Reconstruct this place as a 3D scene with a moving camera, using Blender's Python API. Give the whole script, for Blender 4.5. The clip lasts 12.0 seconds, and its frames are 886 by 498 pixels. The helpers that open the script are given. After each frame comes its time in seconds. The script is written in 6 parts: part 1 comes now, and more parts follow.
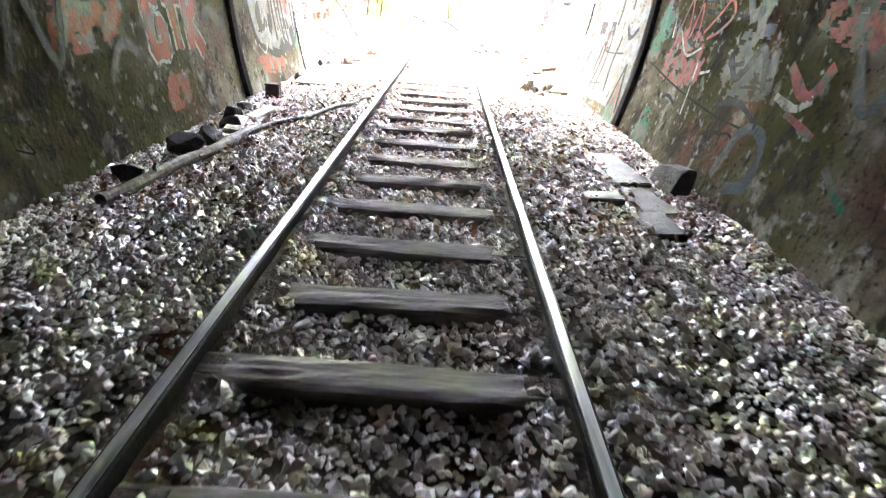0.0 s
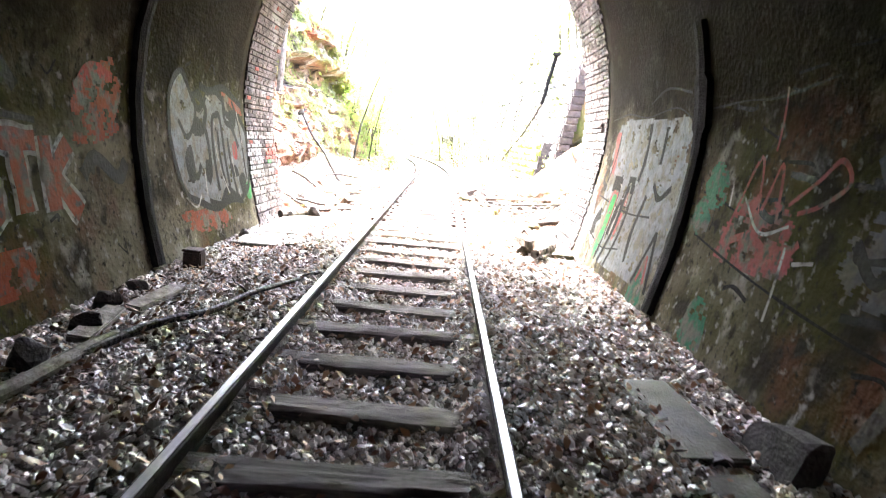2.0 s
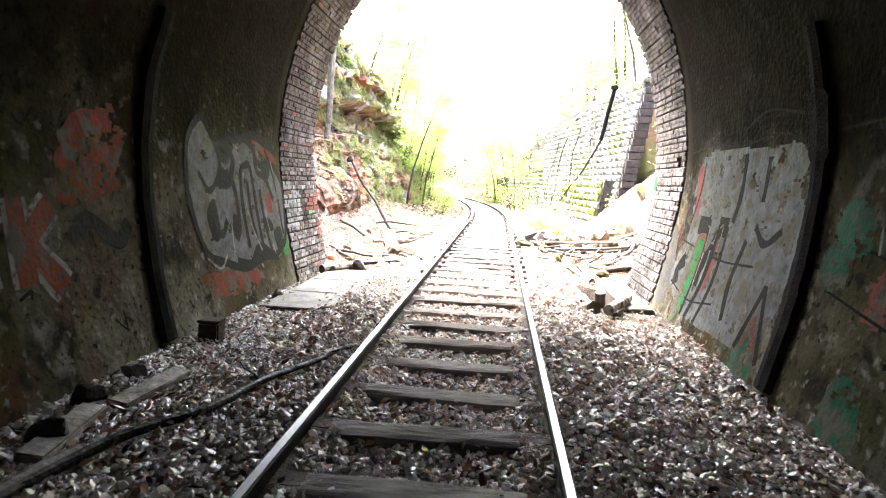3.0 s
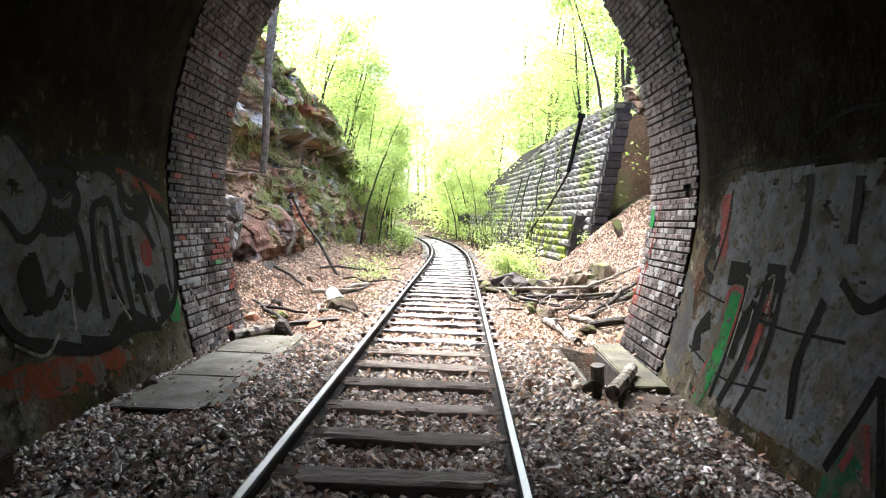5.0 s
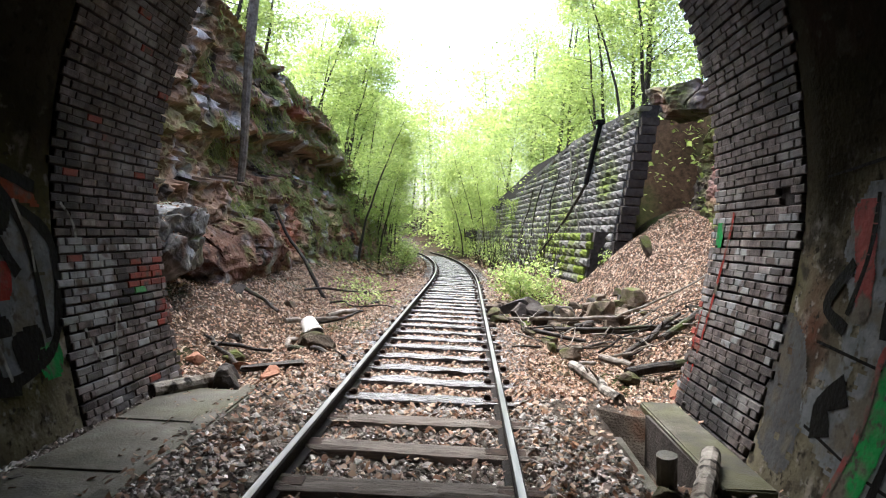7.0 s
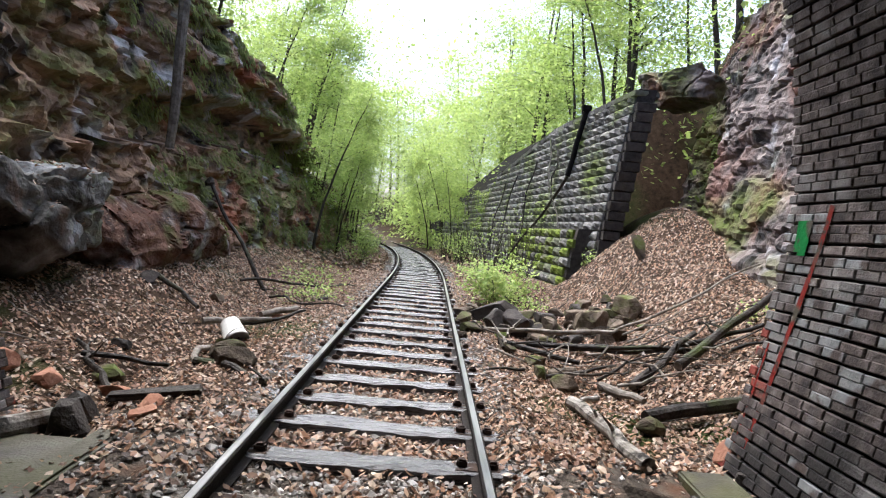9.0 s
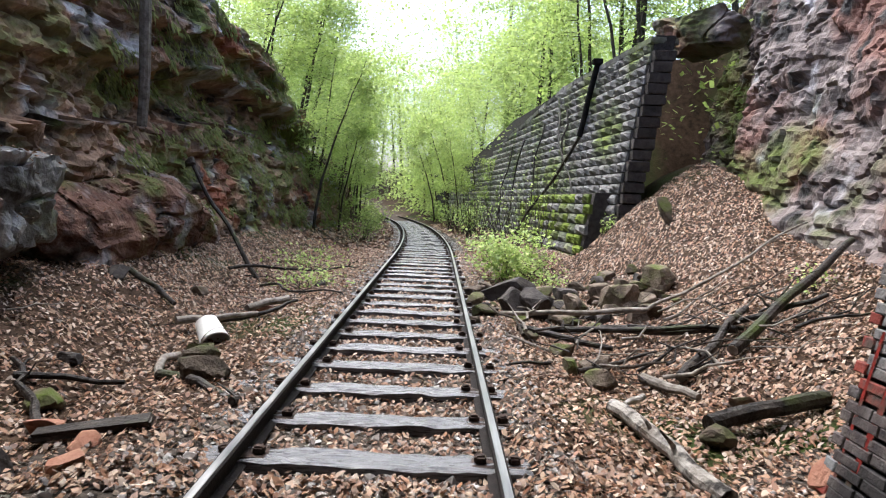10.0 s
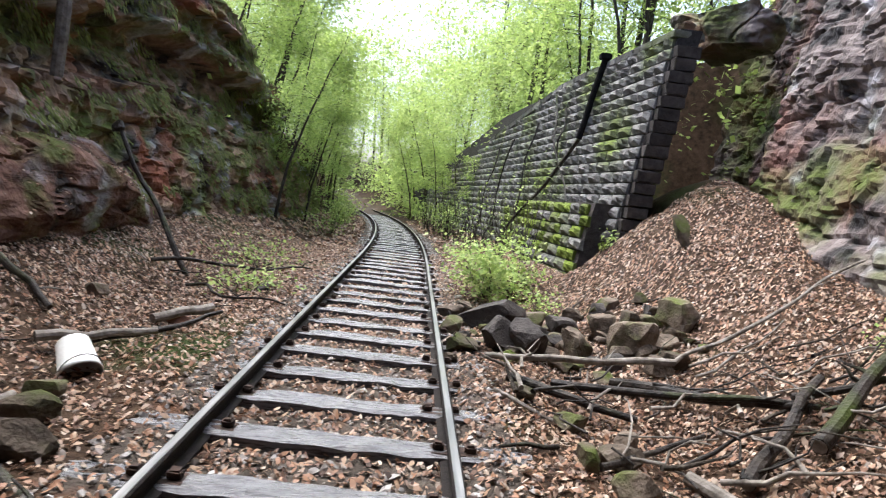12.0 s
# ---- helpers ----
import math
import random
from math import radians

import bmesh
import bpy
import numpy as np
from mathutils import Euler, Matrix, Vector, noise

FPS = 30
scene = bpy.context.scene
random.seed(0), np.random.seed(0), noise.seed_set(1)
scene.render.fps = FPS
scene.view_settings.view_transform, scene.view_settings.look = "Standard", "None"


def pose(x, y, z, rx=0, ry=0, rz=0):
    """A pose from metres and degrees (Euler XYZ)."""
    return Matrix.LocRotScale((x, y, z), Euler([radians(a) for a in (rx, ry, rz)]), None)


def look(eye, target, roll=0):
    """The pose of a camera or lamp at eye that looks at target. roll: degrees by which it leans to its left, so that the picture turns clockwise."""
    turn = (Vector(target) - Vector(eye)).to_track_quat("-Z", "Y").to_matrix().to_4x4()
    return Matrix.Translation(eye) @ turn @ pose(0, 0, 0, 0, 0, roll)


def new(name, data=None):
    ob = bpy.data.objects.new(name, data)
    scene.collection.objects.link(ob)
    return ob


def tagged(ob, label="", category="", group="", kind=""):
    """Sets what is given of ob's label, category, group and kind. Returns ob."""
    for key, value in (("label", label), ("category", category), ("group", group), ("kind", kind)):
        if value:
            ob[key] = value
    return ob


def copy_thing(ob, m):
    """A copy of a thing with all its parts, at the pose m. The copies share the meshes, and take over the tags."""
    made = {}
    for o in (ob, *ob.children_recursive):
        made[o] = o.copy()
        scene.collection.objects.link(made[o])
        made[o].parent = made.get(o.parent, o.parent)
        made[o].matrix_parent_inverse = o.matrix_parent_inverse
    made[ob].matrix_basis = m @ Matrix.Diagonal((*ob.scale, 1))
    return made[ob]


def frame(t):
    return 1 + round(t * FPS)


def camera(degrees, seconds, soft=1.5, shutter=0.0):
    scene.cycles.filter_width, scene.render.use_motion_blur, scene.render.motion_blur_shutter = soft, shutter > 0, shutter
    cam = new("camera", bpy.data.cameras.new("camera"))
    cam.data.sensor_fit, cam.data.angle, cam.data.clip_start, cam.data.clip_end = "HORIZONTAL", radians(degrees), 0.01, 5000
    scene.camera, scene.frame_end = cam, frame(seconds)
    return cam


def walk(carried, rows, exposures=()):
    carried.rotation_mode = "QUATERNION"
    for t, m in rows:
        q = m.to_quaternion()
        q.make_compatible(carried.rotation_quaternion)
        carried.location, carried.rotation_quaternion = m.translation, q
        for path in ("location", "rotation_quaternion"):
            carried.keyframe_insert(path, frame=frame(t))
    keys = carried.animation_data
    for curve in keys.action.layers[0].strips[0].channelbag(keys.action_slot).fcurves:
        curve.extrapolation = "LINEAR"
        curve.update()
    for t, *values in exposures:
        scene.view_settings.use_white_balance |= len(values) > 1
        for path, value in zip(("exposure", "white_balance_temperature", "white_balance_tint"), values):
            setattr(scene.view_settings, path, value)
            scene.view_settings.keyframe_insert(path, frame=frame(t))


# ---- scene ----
cam = camera(67.8, 12.0, soft=1.1, shutter=0.25)
# seconds, x, y, z, yaw, pitch, roll
ROWS = [
    (0.0, -0.007, 0.0, 1.487, 0.67, -20.74, -4.15),
    (0.5, 0.072, 0.705, 1.497, 2.29, -18.33, -3.14),
    (1.0, 0.066, 1.358, 1.512, -0.85, -16.85, -6.42),
    (1.5, 0.117, 2.029, 1.552, 0.05, -12.53, -2.41),
    (2.0, 0.148, 2.616, 1.58, 0.14, -9.21, -5.21),
    (2.5, 0.106, 3.232, 1.598, 1.62, -6.87, -7.12),
    (3.0, 0.157, 3.831, 1.599, 4.91, -5.93, -2.97),
    (3.5, 0.138, 4.428, 1.581, 0.97, -4.79, -5.93),
    (5.5, 0.179, 6.715, 1.621, 1.87, -1.85, -1.48),
    (6.0, 0.175, 7.254, 1.608, 2.41, -1.31, -2.99),
    (6.5, 0.165, 7.802, 1.613, 1.45, -1.58, -3.72),
    (7.0, 0.213, 8.36, 1.613, 2.21, -1.19, -2.38),
    (7.5, 0.189, 8.881, 1.594, 0.36, -0.97, -4.1),
    (9.5, 0.138, 11.055, 1.558, -1.0, -2.72, -5.06),
    (10.0, 0.187, 11.65, 1.575, -0.3, -4.22, -2.27),
    (10.5, 0.142, 12.204, 1.564, -0.49, -3.67, -6.42),
    (11.0, 0.158, 12.708, 1.553, 0.79, -4.32, -3.7),
    (11.5, 0.227, 13.219, 1.584, 0.89, -4.48, -3.62),
    (12.0, 0.198, 13.645, 1.585, -2.23, -4.27, -6.92),
]
EXPOSURES = [(0.0, 8.05, 6100, 16), (0.5, 7.85, 6100, 16), (1.5, 7.3, 6150, 15), (2.5, 6.05, 6200, 12), (3.5, 5.1, 6300, 9), (5.5, 3.1, 5900, 7), (7.5, 2.3, 5900, 6), (9.5, 1.95, 5750, 7), (12.0, 2.0, 5750, 7)]
walk(cam, [(t, pose(x, y, z, 90 + pitch, roll, yaw)) for t, x, y, z, yaw, pitch, roll in ROWS], EXPOSURES)

# ---- sky and sun: bright overcast over a green cutting ----
world = bpy.data.worlds.new("sky")
scene.world = world
world.use_nodes = True
sky = world.node_tree.nodes.new("ShaderNodeTexSky")
sky.sky_type, sky.sun_disc = "NISHITA", False
sky.sun_elevation, sky.sun_rotation = radians(64), radians(-34)
sky.air_density, sky.dust_density, sky.ozone_density = 0.7, 6.0, 0.3
background = world.node_tree.nodes["Background"]
background.inputs[1].default_value = 0.15
world.node_tree.links.new(sky.outputs[0], background.inputs[0])
sun = new("sun", bpy.data.lights.new("sun", "SUN"))
sun.data.energy, sun.data.angle, sun.data.color = 0.9, radians(40), (1, 0.96, 0.9)
sun.matrix_world = look((-8, 12, 30), (0, 0, 0))

# ---- materials ----
def material(name, stops, scale=6.0, rough=0.85, bump=0.3, bump_scale=40.0, detail=6.0, metal=0.0, bump_depth=0.02, spec=0.12, spots=None, moss=None, rand=0.0, rough2=None, stretch=None, strata=None, dark_above=None):
    """Noise-mixed colours with fine relief. spots: (colour, scale, threshold). moss: (colour, scale, threshold, upward share)."""
    m = bpy.data.materials.new(name)
    m.use_nodes = True
    t = m.node_tree
    N, L = t.nodes, t.links
    p = N["Principled BSDF"]
    geo = N.new("ShaderNodeNewGeometry")
    vec = geo.outputs["Position"]
    if rand:
        info = N.new("ShaderNodeObjectInfo")
        add = N.new("ShaderNodeVectorMath")
        add.operation = "MULTIPLY_ADD"
        add.inputs[1].default_value = (1, 1, 1)
        comb = N.new("ShaderNodeCombineXYZ")
        mul = N.new("ShaderNodeMath")
        mul.operation, mul.inputs[1].default_value = "MULTIPLY", 37.0
        L.new(info.outputs["Random"], mul.inputs[0])
        for k in range(3):
            L.new(mul.outputs[0], comb.inputs[k])
        L.new(vec, add.inputs[0])
        L.new(comb.outputs[0], add.inputs[2])
        vec = add.outputs[0]
    if stretch:
        mp = N.new("ShaderNodeVectorMath")
        mp.operation, mp.inputs[1].default_value = "MULTIPLY", stretch
        L.new(vec, mp.inputs[0])
        vec = mp.outputs[0]
    n = N.new("ShaderNodeTexNoise")
    n.inputs["Scale"].default_value, n.inputs["Detail"].default_value, n.inputs["Roughness"].default_value = scale, detail, 0.65
    L.new(vec, n.inputs["Vector"])
    r = N.new("ShaderNodeValToRGB")
    els = r.color_ramp.elements
    lo, hi = 0.32, 0.68
    els[0].position, els[0].color = lo, (*stops[0], 1)
    els[1].position, els[1].color = hi, (*stops[-1], 1)
    for k in range(1, len(stops) - 1):
        e = els.new(lo + (hi - lo) * k / (len(stops) - 1))
        e.color = (*stops[k], 1)
    L.new(n.outputs["Fac"], r.inputs[0])
    col = r.outputs[0]

    def over(colour, fac):
        nonlocal col
        mix = N.new("ShaderNodeMix")
        mix.data_type = "RGBA"
        L.new(fac, mix.inputs[0])
        L.new(col, mix.inputs[6])
        mix.inputs[7].default_value = (*colour, 1)
        col = mix.outputs[2]

    def mask(sc, th, soft=0.06, d=5.0):
        k = N.new("ShaderNodeTexNoise")
        k.inputs["Scale"].default_value, k.inputs["Detail"].default_value = sc, d
        L.new(geo.outputs["Position"], k.inputs["Vector"])
        q = N.new("ShaderNodeMapRange")
        q.inputs[1].default_value, q.inputs[2].default_value = th - soft, th + soft
        L.new(k.outputs["Fac"], q.inputs[0])
        return q.outputs[0]

    if strata:
        wv = N.new("ShaderNodeTexWave")
        wv.bands_direction = "Z"
        wv.inputs["Scale"].default_value, wv.inputs["Distortion"].default_value, wv.inputs["Detail"].default_value, wv.inputs["Detail Scale"].default_value = strata[1], 9.0, 4.0, 0.7
        L.new(geo.outputs["Position"], wv.inputs["Vector"])
        q = N.new("ShaderNodeMapRange")
        q.inputs[1].default_value, q.inputs[2].default_value, q.inputs[4].default_value = 0.45, 0.8, 0.75
        L.new(wv.outputs["Fac"], q.inputs[0])
        over(strata[0], q.outputs[0])
    for c, sc, th in spots or ():
        over(c, mask(sc, th))
    # near-black colour mixed in with rising height, its edge broken by noise
    if dark_above:
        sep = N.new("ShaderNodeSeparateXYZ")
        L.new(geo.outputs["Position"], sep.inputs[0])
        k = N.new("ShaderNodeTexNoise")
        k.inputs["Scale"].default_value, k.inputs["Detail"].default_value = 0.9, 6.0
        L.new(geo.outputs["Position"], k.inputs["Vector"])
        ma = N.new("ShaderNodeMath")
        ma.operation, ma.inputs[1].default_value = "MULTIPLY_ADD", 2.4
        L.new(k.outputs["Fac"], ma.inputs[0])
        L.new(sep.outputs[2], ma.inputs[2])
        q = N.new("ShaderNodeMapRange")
        q.inputs[1].default_value, q.inputs[2].default_value, q.inputs[4].default_value = dark_above[1] + 1.2, dark_above[2] + 1.2, 0.9
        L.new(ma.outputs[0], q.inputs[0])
        over(dark_above[0], q.outputs[0])
    if moss:
        c, sc, th, up = moss
        a = mask(sc, th, 0.08)
        sep = N.new("ShaderNodeSeparateXYZ")
        L.new(geo.outputs["Normal"], sep.inputs[0])
        q = N.new("ShaderNodeMapRange")
        q.inputs[1].default_value, q.inputs[2].default_value, q.inputs[3].default_value = -0.15, 0.55, 1 - up
        L.new(sep.outputs[2], q.inputs[0])
        mm = N.new("ShaderNodeMath")
        mm.operation = "MULTIPLY"
        L.new(a, mm.inputs[0])
        L.new(q.outputs[0], mm.inputs[1])
        over(c, mm.outputs[0])
    if rand:
        hsv = N.new("ShaderNodeHueSaturation")
        mr = N.new("ShaderNodeMapRange")
        mr.inputs[3].default_value, mr.inputs[4].default_value = 1 - rand, 1 + rand
        L.new(info.outputs["Random"], mr.inputs[0])
        L.new(mr.outputs[0], hsv.inputs["Value"])
        L.new(col, hsv.inputs["Color"])
        col = hsv.outputs[0]
    L.new(col, p.inputs["Base Color"])
    p.inputs["Metallic"].default_value = metal
    p.inputs["Specular IOR Level"].default_value = spec
    if rough2 is None:
        p.inputs["Roughness"].default_value = rough
    else:
        q = N.new("ShaderNodeMapRange")
        q.inputs[1].default_value, q.inputs[2].default_value, q.inputs[3].default_value, q.inputs[4].default_value = 0.35, 0.65, rough, rough2
        L.new(n.outputs["Fac"], q.inputs[0])
        L.new(q.outputs[0], p.inputs["Roughness"])
    if bump:
        k = N.new("ShaderNodeTexNoise")
        k.inputs["Scale"].default_value, k.inputs["Detail"].default_value = bump_scale, 8.0
        L.new(vec, k.inputs["Vector"])
        b = N.new("ShaderNodeBump")
        b.inputs["Strength"].default_value, b.inputs["Distance"].default_value = bump, bump_depth
        L.new(k.outputs["Fac"], b.inputs["Height"])
        L.new(b.outputs[0], p.inputs["Normal"])
    return m


def island(name, colours, rough=0.8, translucent=0.0, spec=0.5, bump=0.0):
    """A material whose colour differs from piece to piece of one mesh."""
    m = bpy.data.materials.new(name)
    m.use_nodes = True
    t = m.node_tree
    N, L = t.nodes, t.links
    p = N["Principled BSDF"]
    geo = N.new("ShaderNodeNewGeometry")
    r = N.new("ShaderNodeValToRGB")
    els = r.color_ramp.elements
    els[0].position, els[0].color = 0, (*colours[0], 1)
    els[1].position, els[1].color = 1, (*colours[-1], 1)
    for k in range(1, len(colours) - 1):
        els.new(k / (len(colours) - 1)).color = (*colours[k], 1)
    L.new(geo.outputs["Random Per Island"], r.inputs[0])
    L.new(r.outputs[0], p.inputs["Base Color"])
    p.inputs["Roughness"].default_value = rough
    p.inputs["Specular IOR Level"].default_value = spec
    if bump:
        k = N.new("ShaderNodeTexNoise")
        k.inputs["Scale"].default_value = 60
        L.new(geo.outputs["Position"], k.inputs["Vector"])
        b = N.new("ShaderNodeBump")
        b.inputs["Strength"].default_value, b.inputs["Distance"].default_value = bump, 0.01
        L.new(k.outputs["Fac"], b.inputs["Height"])
        L.new(b.outputs[0], p.inputs["Normal"])
    if translucent:
        tr = N.new("ShaderNodeBsdfTranslucent")
        L.new(r.outputs[0], tr.inputs["Color"])
        mix = N.new("ShaderNodeMixShader")
        mix.inputs[0].default_value = translucent
        L.new(p.outputs[0], mix.inputs[1])
        L.new(tr.outputs[0], mix.inputs[2])
        L.new(mix.outputs[0], N["Material Output"].inputs["Surface"])
    return m


CONCRETE = material("tunnel_concrete", [(.050, .044, .028), (.085, .076, .052), (.125, .116, .088)], 1.3, 0.95, 0.5, 18, spec=0.015, bump_depth=0.03, spots=[((.033, .031, .012), 0.5, 0.53), ((.066, .031, .020), 0.8, 0.60), ((.020, .017, .013), 1.5, 0.60), ((.150, .143, .122), 2.6, 0.66), ((.022, .019, .015), 6.0, 0.62), ((.160, .155, .145), 9.0, 0.66), ((.018, .016, .013), 17.0, 0.63)], dark_above=((.007, .006, .003), 1.5, 2.4))
VAULT = material("tunnel_vault", [(.06, .045, .025), (.10, .078, .048), (.14, .11, .07)], 1.1, 0.9, 0.5, 18, spots=[((.06, .05, .035), 0.7, 0.55)])
BRICK = material("sooty_brick", [(.030, .027, .028), (.082, .066, .062), (.150, .132, .126)], 7, 0.75, 0.5, 55, rand=0.55, spots=[((.180, .172, .170), 1.6, 0.60), ((.029, .026, .026), 1.0, 0.58)])
BRICK_RED = material("red_painted_brick", [(.115, .026, .020), (.170, .040, .028)], 9, 0.7, 0.4, 55, rand=0.3, spots=[((.060, .042, .036), 6, 0.56)])
BRICK_WHITE = material("white_painted_brick", [(.145, .150, .155), (.230, .235, .236)], 9, 0.7, 0.4, 55, rand=0.25, spots=[((.070, .054, .049), 6, 0.55)])
BRICK_GREEN = material("green_painted_brick", [(.04, .17, .05), (.08, .27, .10)], 9, 0.7, 0.4, 55, rand=0.3, spots=[((.10, .08, .07), 6, 0.56)])
MORTAR = material("dark_mortar", [(.022, .020, .019), (.050, .046, .044)], 12, 0.95, 0.6, 60)
BLOCK = material("quarried_stone", [(.062, .059, .056), (.135, .129, .122), (.225, .218, .210)], 4, 0.75, 0.9, 30, rand=0.35, moss=((.086, .113, .017), 0.75, 0.58, 0.55))
BLOCK_MOSS = material("mossy_stone", [(.081, .081, .054), (.144, .140, .108)], 4, 0.9, 0.9, 30, rand=0.3, moss=((.117, .153, .023), 1.6, 0.44, 0.15))
ROCK = material("sandstone", [(.130, .080, .058), (.300, .200, .138), (.440, .340, .250)], 1.4, 0.85, 1.0, 5, detail=9, bump_depth=0.10, spots=[((.210, .080, .048), 0.55, 0.61), ((.420, .420, .440), 0.8, 0.60), ((.035, .028, .024), 1.4, 0.58)], moss=((.120, .150, .035), 0.9, 0.55, 0.45), strata=((.109, .075, .054), 0.55))
ROCK_RED = material("red_weathered_sandstone", [(.045, .026, .021), (.112, .058, .042), (.185, .112, .084)], 1.8, 0.85, 1.0, 7, detail=9, bump_depth=0.09, spots=[((.300, .285, .290), 1.1, 0.62), ((.035, .028, .025), 1.7, 0.60)], moss=((.075, .095, .020), 1.2, 0.60, 0.5))
ROCK_PALE = material("pale_weathered_rock", [(.050, .046, .042), (.130, .125, .118), (.250, .250, .255)], 1.2, 0.8, 1.0, 6, detail=9, bump_depth=0.08, spots=[((.400, .415, .440), 0.8, 0.58), ((.030, .026, .023), 1.2, 0.57), ((.120, .062, .040), 1.5, 0.62)], moss=((.075, .095, .020), 1.1, 0.60, 0.6))
ROCK_GREY = material("grey_sandstone", [(.075, .061, .058), (.150, .121, .113), (.235, .202, .190)], 1.5, 0.75, 1.0, 5, detail=9, bump_depth=0.09, spots=[((.160, .085, .068), 0.5, 0.53), ((.330, .325, .340), 1.3, 0.66), ((.035, .032, .032), 1.9, 0.58)], moss=((.078, .098, .018), 0.55, 0.53, 0.45))
STONE = material("loose_sandstone", [(.045, .036, .028), (.100, .078, .059), (.180, .146, .116)], 5, 0.85, 0.8, 35, rand=0.35, moss=((.058, .076, .013), 2.2, 0.57, 0.75))
# dark loose stones; also painted shade on wall end, plinth backing and pit sides
STONE_DARK = material("dark_wet_and_shaded_stone", [(.025, .022, .02), (.07, .06, .055)], 6, 0.7, 0.7, 40, rand=0.3)
STONE_RED = material("red_sandstone", [(.224, .104, .068), (.336, .184, .128)], 6, 0.85, 0.5, 40, rand=0.25)
SLAB = material("worn_concrete", [(.028, .025, .015), (.054, .049, .031), (.082, .076, .057)], 2.5, 0.75, 0.4, 50, spots=[((.049, .048, .017), 1.1, 0.57), ((.035, .030, .025), 2.0, 0.62)], rough2=0.5, spec=0.3)
DIRT = material("ballast_dirt", [(.027, .022, .017), (.060, .048, .039), (.102, .087, .072)], 5, 0.95, 1.0, 45, spots=[((.078, .036, .018), 1.5, 0.60)])
FOREST = material("leaf_mould", [(.017, .010, .006), (.042, .025, .015), (.070, .044, .028)], 7, 0.95, 1.0, 35, spots=[((.025, .035, .007), 0.35, 0.60)])
RAIL = material("steel_rail", [(.009, .007, .007), (.021, .017, .015)], 20, 0.8, 0.3, 80, metal=0.1)
RAIL_TOP = material("worn_rail_head", [(.13, .128, .128), (.30, .295, .29)], 3, 0.32, 0.1, 90, metal=0.85, spec=0.5, rough2=0.45, stretch=(9, 0.5, 9))
IRON = material("rusty_iron", [(.02, .015, .013), (.07, .045, .035)], 15, 0.8, 0.5, 60)
WOOD_DRY = material("sleeper_timber", [(.085, .074, .064), (.165, .146, .130), (.235, .210, .190)], 9, 0.85, 0.7, 40, rand=0.25, spec=0.12, stretch=(0.7, 7, 7))
WOOD_WET = material("wet_sleeper_timber", [(.024, .022, .024), (.060, .058, .064), (.105, .103, .112)], 9, 0.20, 0.4, 40, rand=0.3, rough2=0.40, spec=0.6, stretch=(0.7, 7, 7))
BARK = material("bark", [(.02, .017, .014), (.06, .05, .04), (.10, .085, .07)], 8, 0.9, 0.9, 30, stretch=(3, 3, 0.8))
BARK_PALE = material("pale_dead_wood", [(.085, .072, .058), (.185, .163, .140), (.285, .260, .235)], 9, 0.75, 0.6, 30, rand=0.25)
BIRCH = material("birch_bark", [(.110, .095, .080), (.250, .230, .205), (.380, .360, .330)], 6, 0.8, 0.7, 40, spots=[((.022, .019, .017), 9, 0.56), ((.070, .050, .036), 3, 0.58)])
LOG_DARK = material("wet_dark_log", [(.006, .005, .005), (.024, .019, .016), (.048, .040, .033)], 8, 0.55, 0.8, 30, rand=0.3, spec=0.15, moss=((.040, .052, .010), 1.6, 0.64, 0.8))
PLASTIC = material("dirty_white_plastic", [(.50, .50, .47), (.72, .72, .70)], 5, 0.4, 0.1, 40, spec=0.5, spots=[((.22, .18, .13), 7, 0.66)])
TAR = material("black_conduit", [(.006, .006, .006), (.016, .015, .014)], 8, 0.95, 0.5, 40, spec=0.02)
# tunnel ballast: colours raised to stand in for light the floor lacks
GRAVEL = island("ballast_stones", [(.18, .13, .11), (.45, .41, .38), (.66, .63, .61), (.28, .19, .145), (.54, .50, .48), (.78, .76, .74), (.23, .19, .165), (.46, .36, .30), (.70, .67, .65)], 0.42, spec=0.5, bump=0.4)
# the same ballast with colours lowered to offset stronger light outside
GRAVEL_DIMMED = island("dimmed_ballast_stones", [(.08, .058, .048), (.21, .185, .165), (.32, .30, .285), (.13, .085, .065), (.25, .225, .21), (.40, .385, .37), (.10, .083, .07), (.22, .17, .135)], 0.45, spec=0.35, bump=0.4)
LITTER = island("fallen_leaves", [(.043, .021, .013), (.225, .112, .064), (.325, .200, .125), (.093, .045, .028), (.410, .295, .205), (.150, .068, .036), (.470, .375, .295), (.034, .020, .015), (.262, .132, .072)], 0.5, 0.1, 0.25)
LEAF = island("beech_leaves", [(.22, .30, .075), (.32, .42, .11), (.42, .52, .15), (.27, .36, .10), (.48, .57, .20)], 0.5, 0.6, 0.3)
LEAF_BUSH = island("bush_leaves", [(.20, .30, .075), (.34, .44, .12), (.46, .54, .19)], 0.5, 0.45, 0.3)
MOSS = island("moss_tufts", [(.085, .095, .035), (.150, .175, .050), (.215, .240, .075), (.130, .125, .070)], 0.9, 0.1, 0.2)


def paint(name, colour, var=0.35, strength=0.36, worn=True):
    colour = tuple(c * strength for c in colour)
    lo = tuple(c * (1 - var) for c in colour)
    return material(name, [lo, colour], 5, 0.6, 0.35, 25, spots=[((.070, .063, .050), 4.5, 0.56), ((.045, .040, .033), 14, 0.61)] if worn else None, spec=0.03)


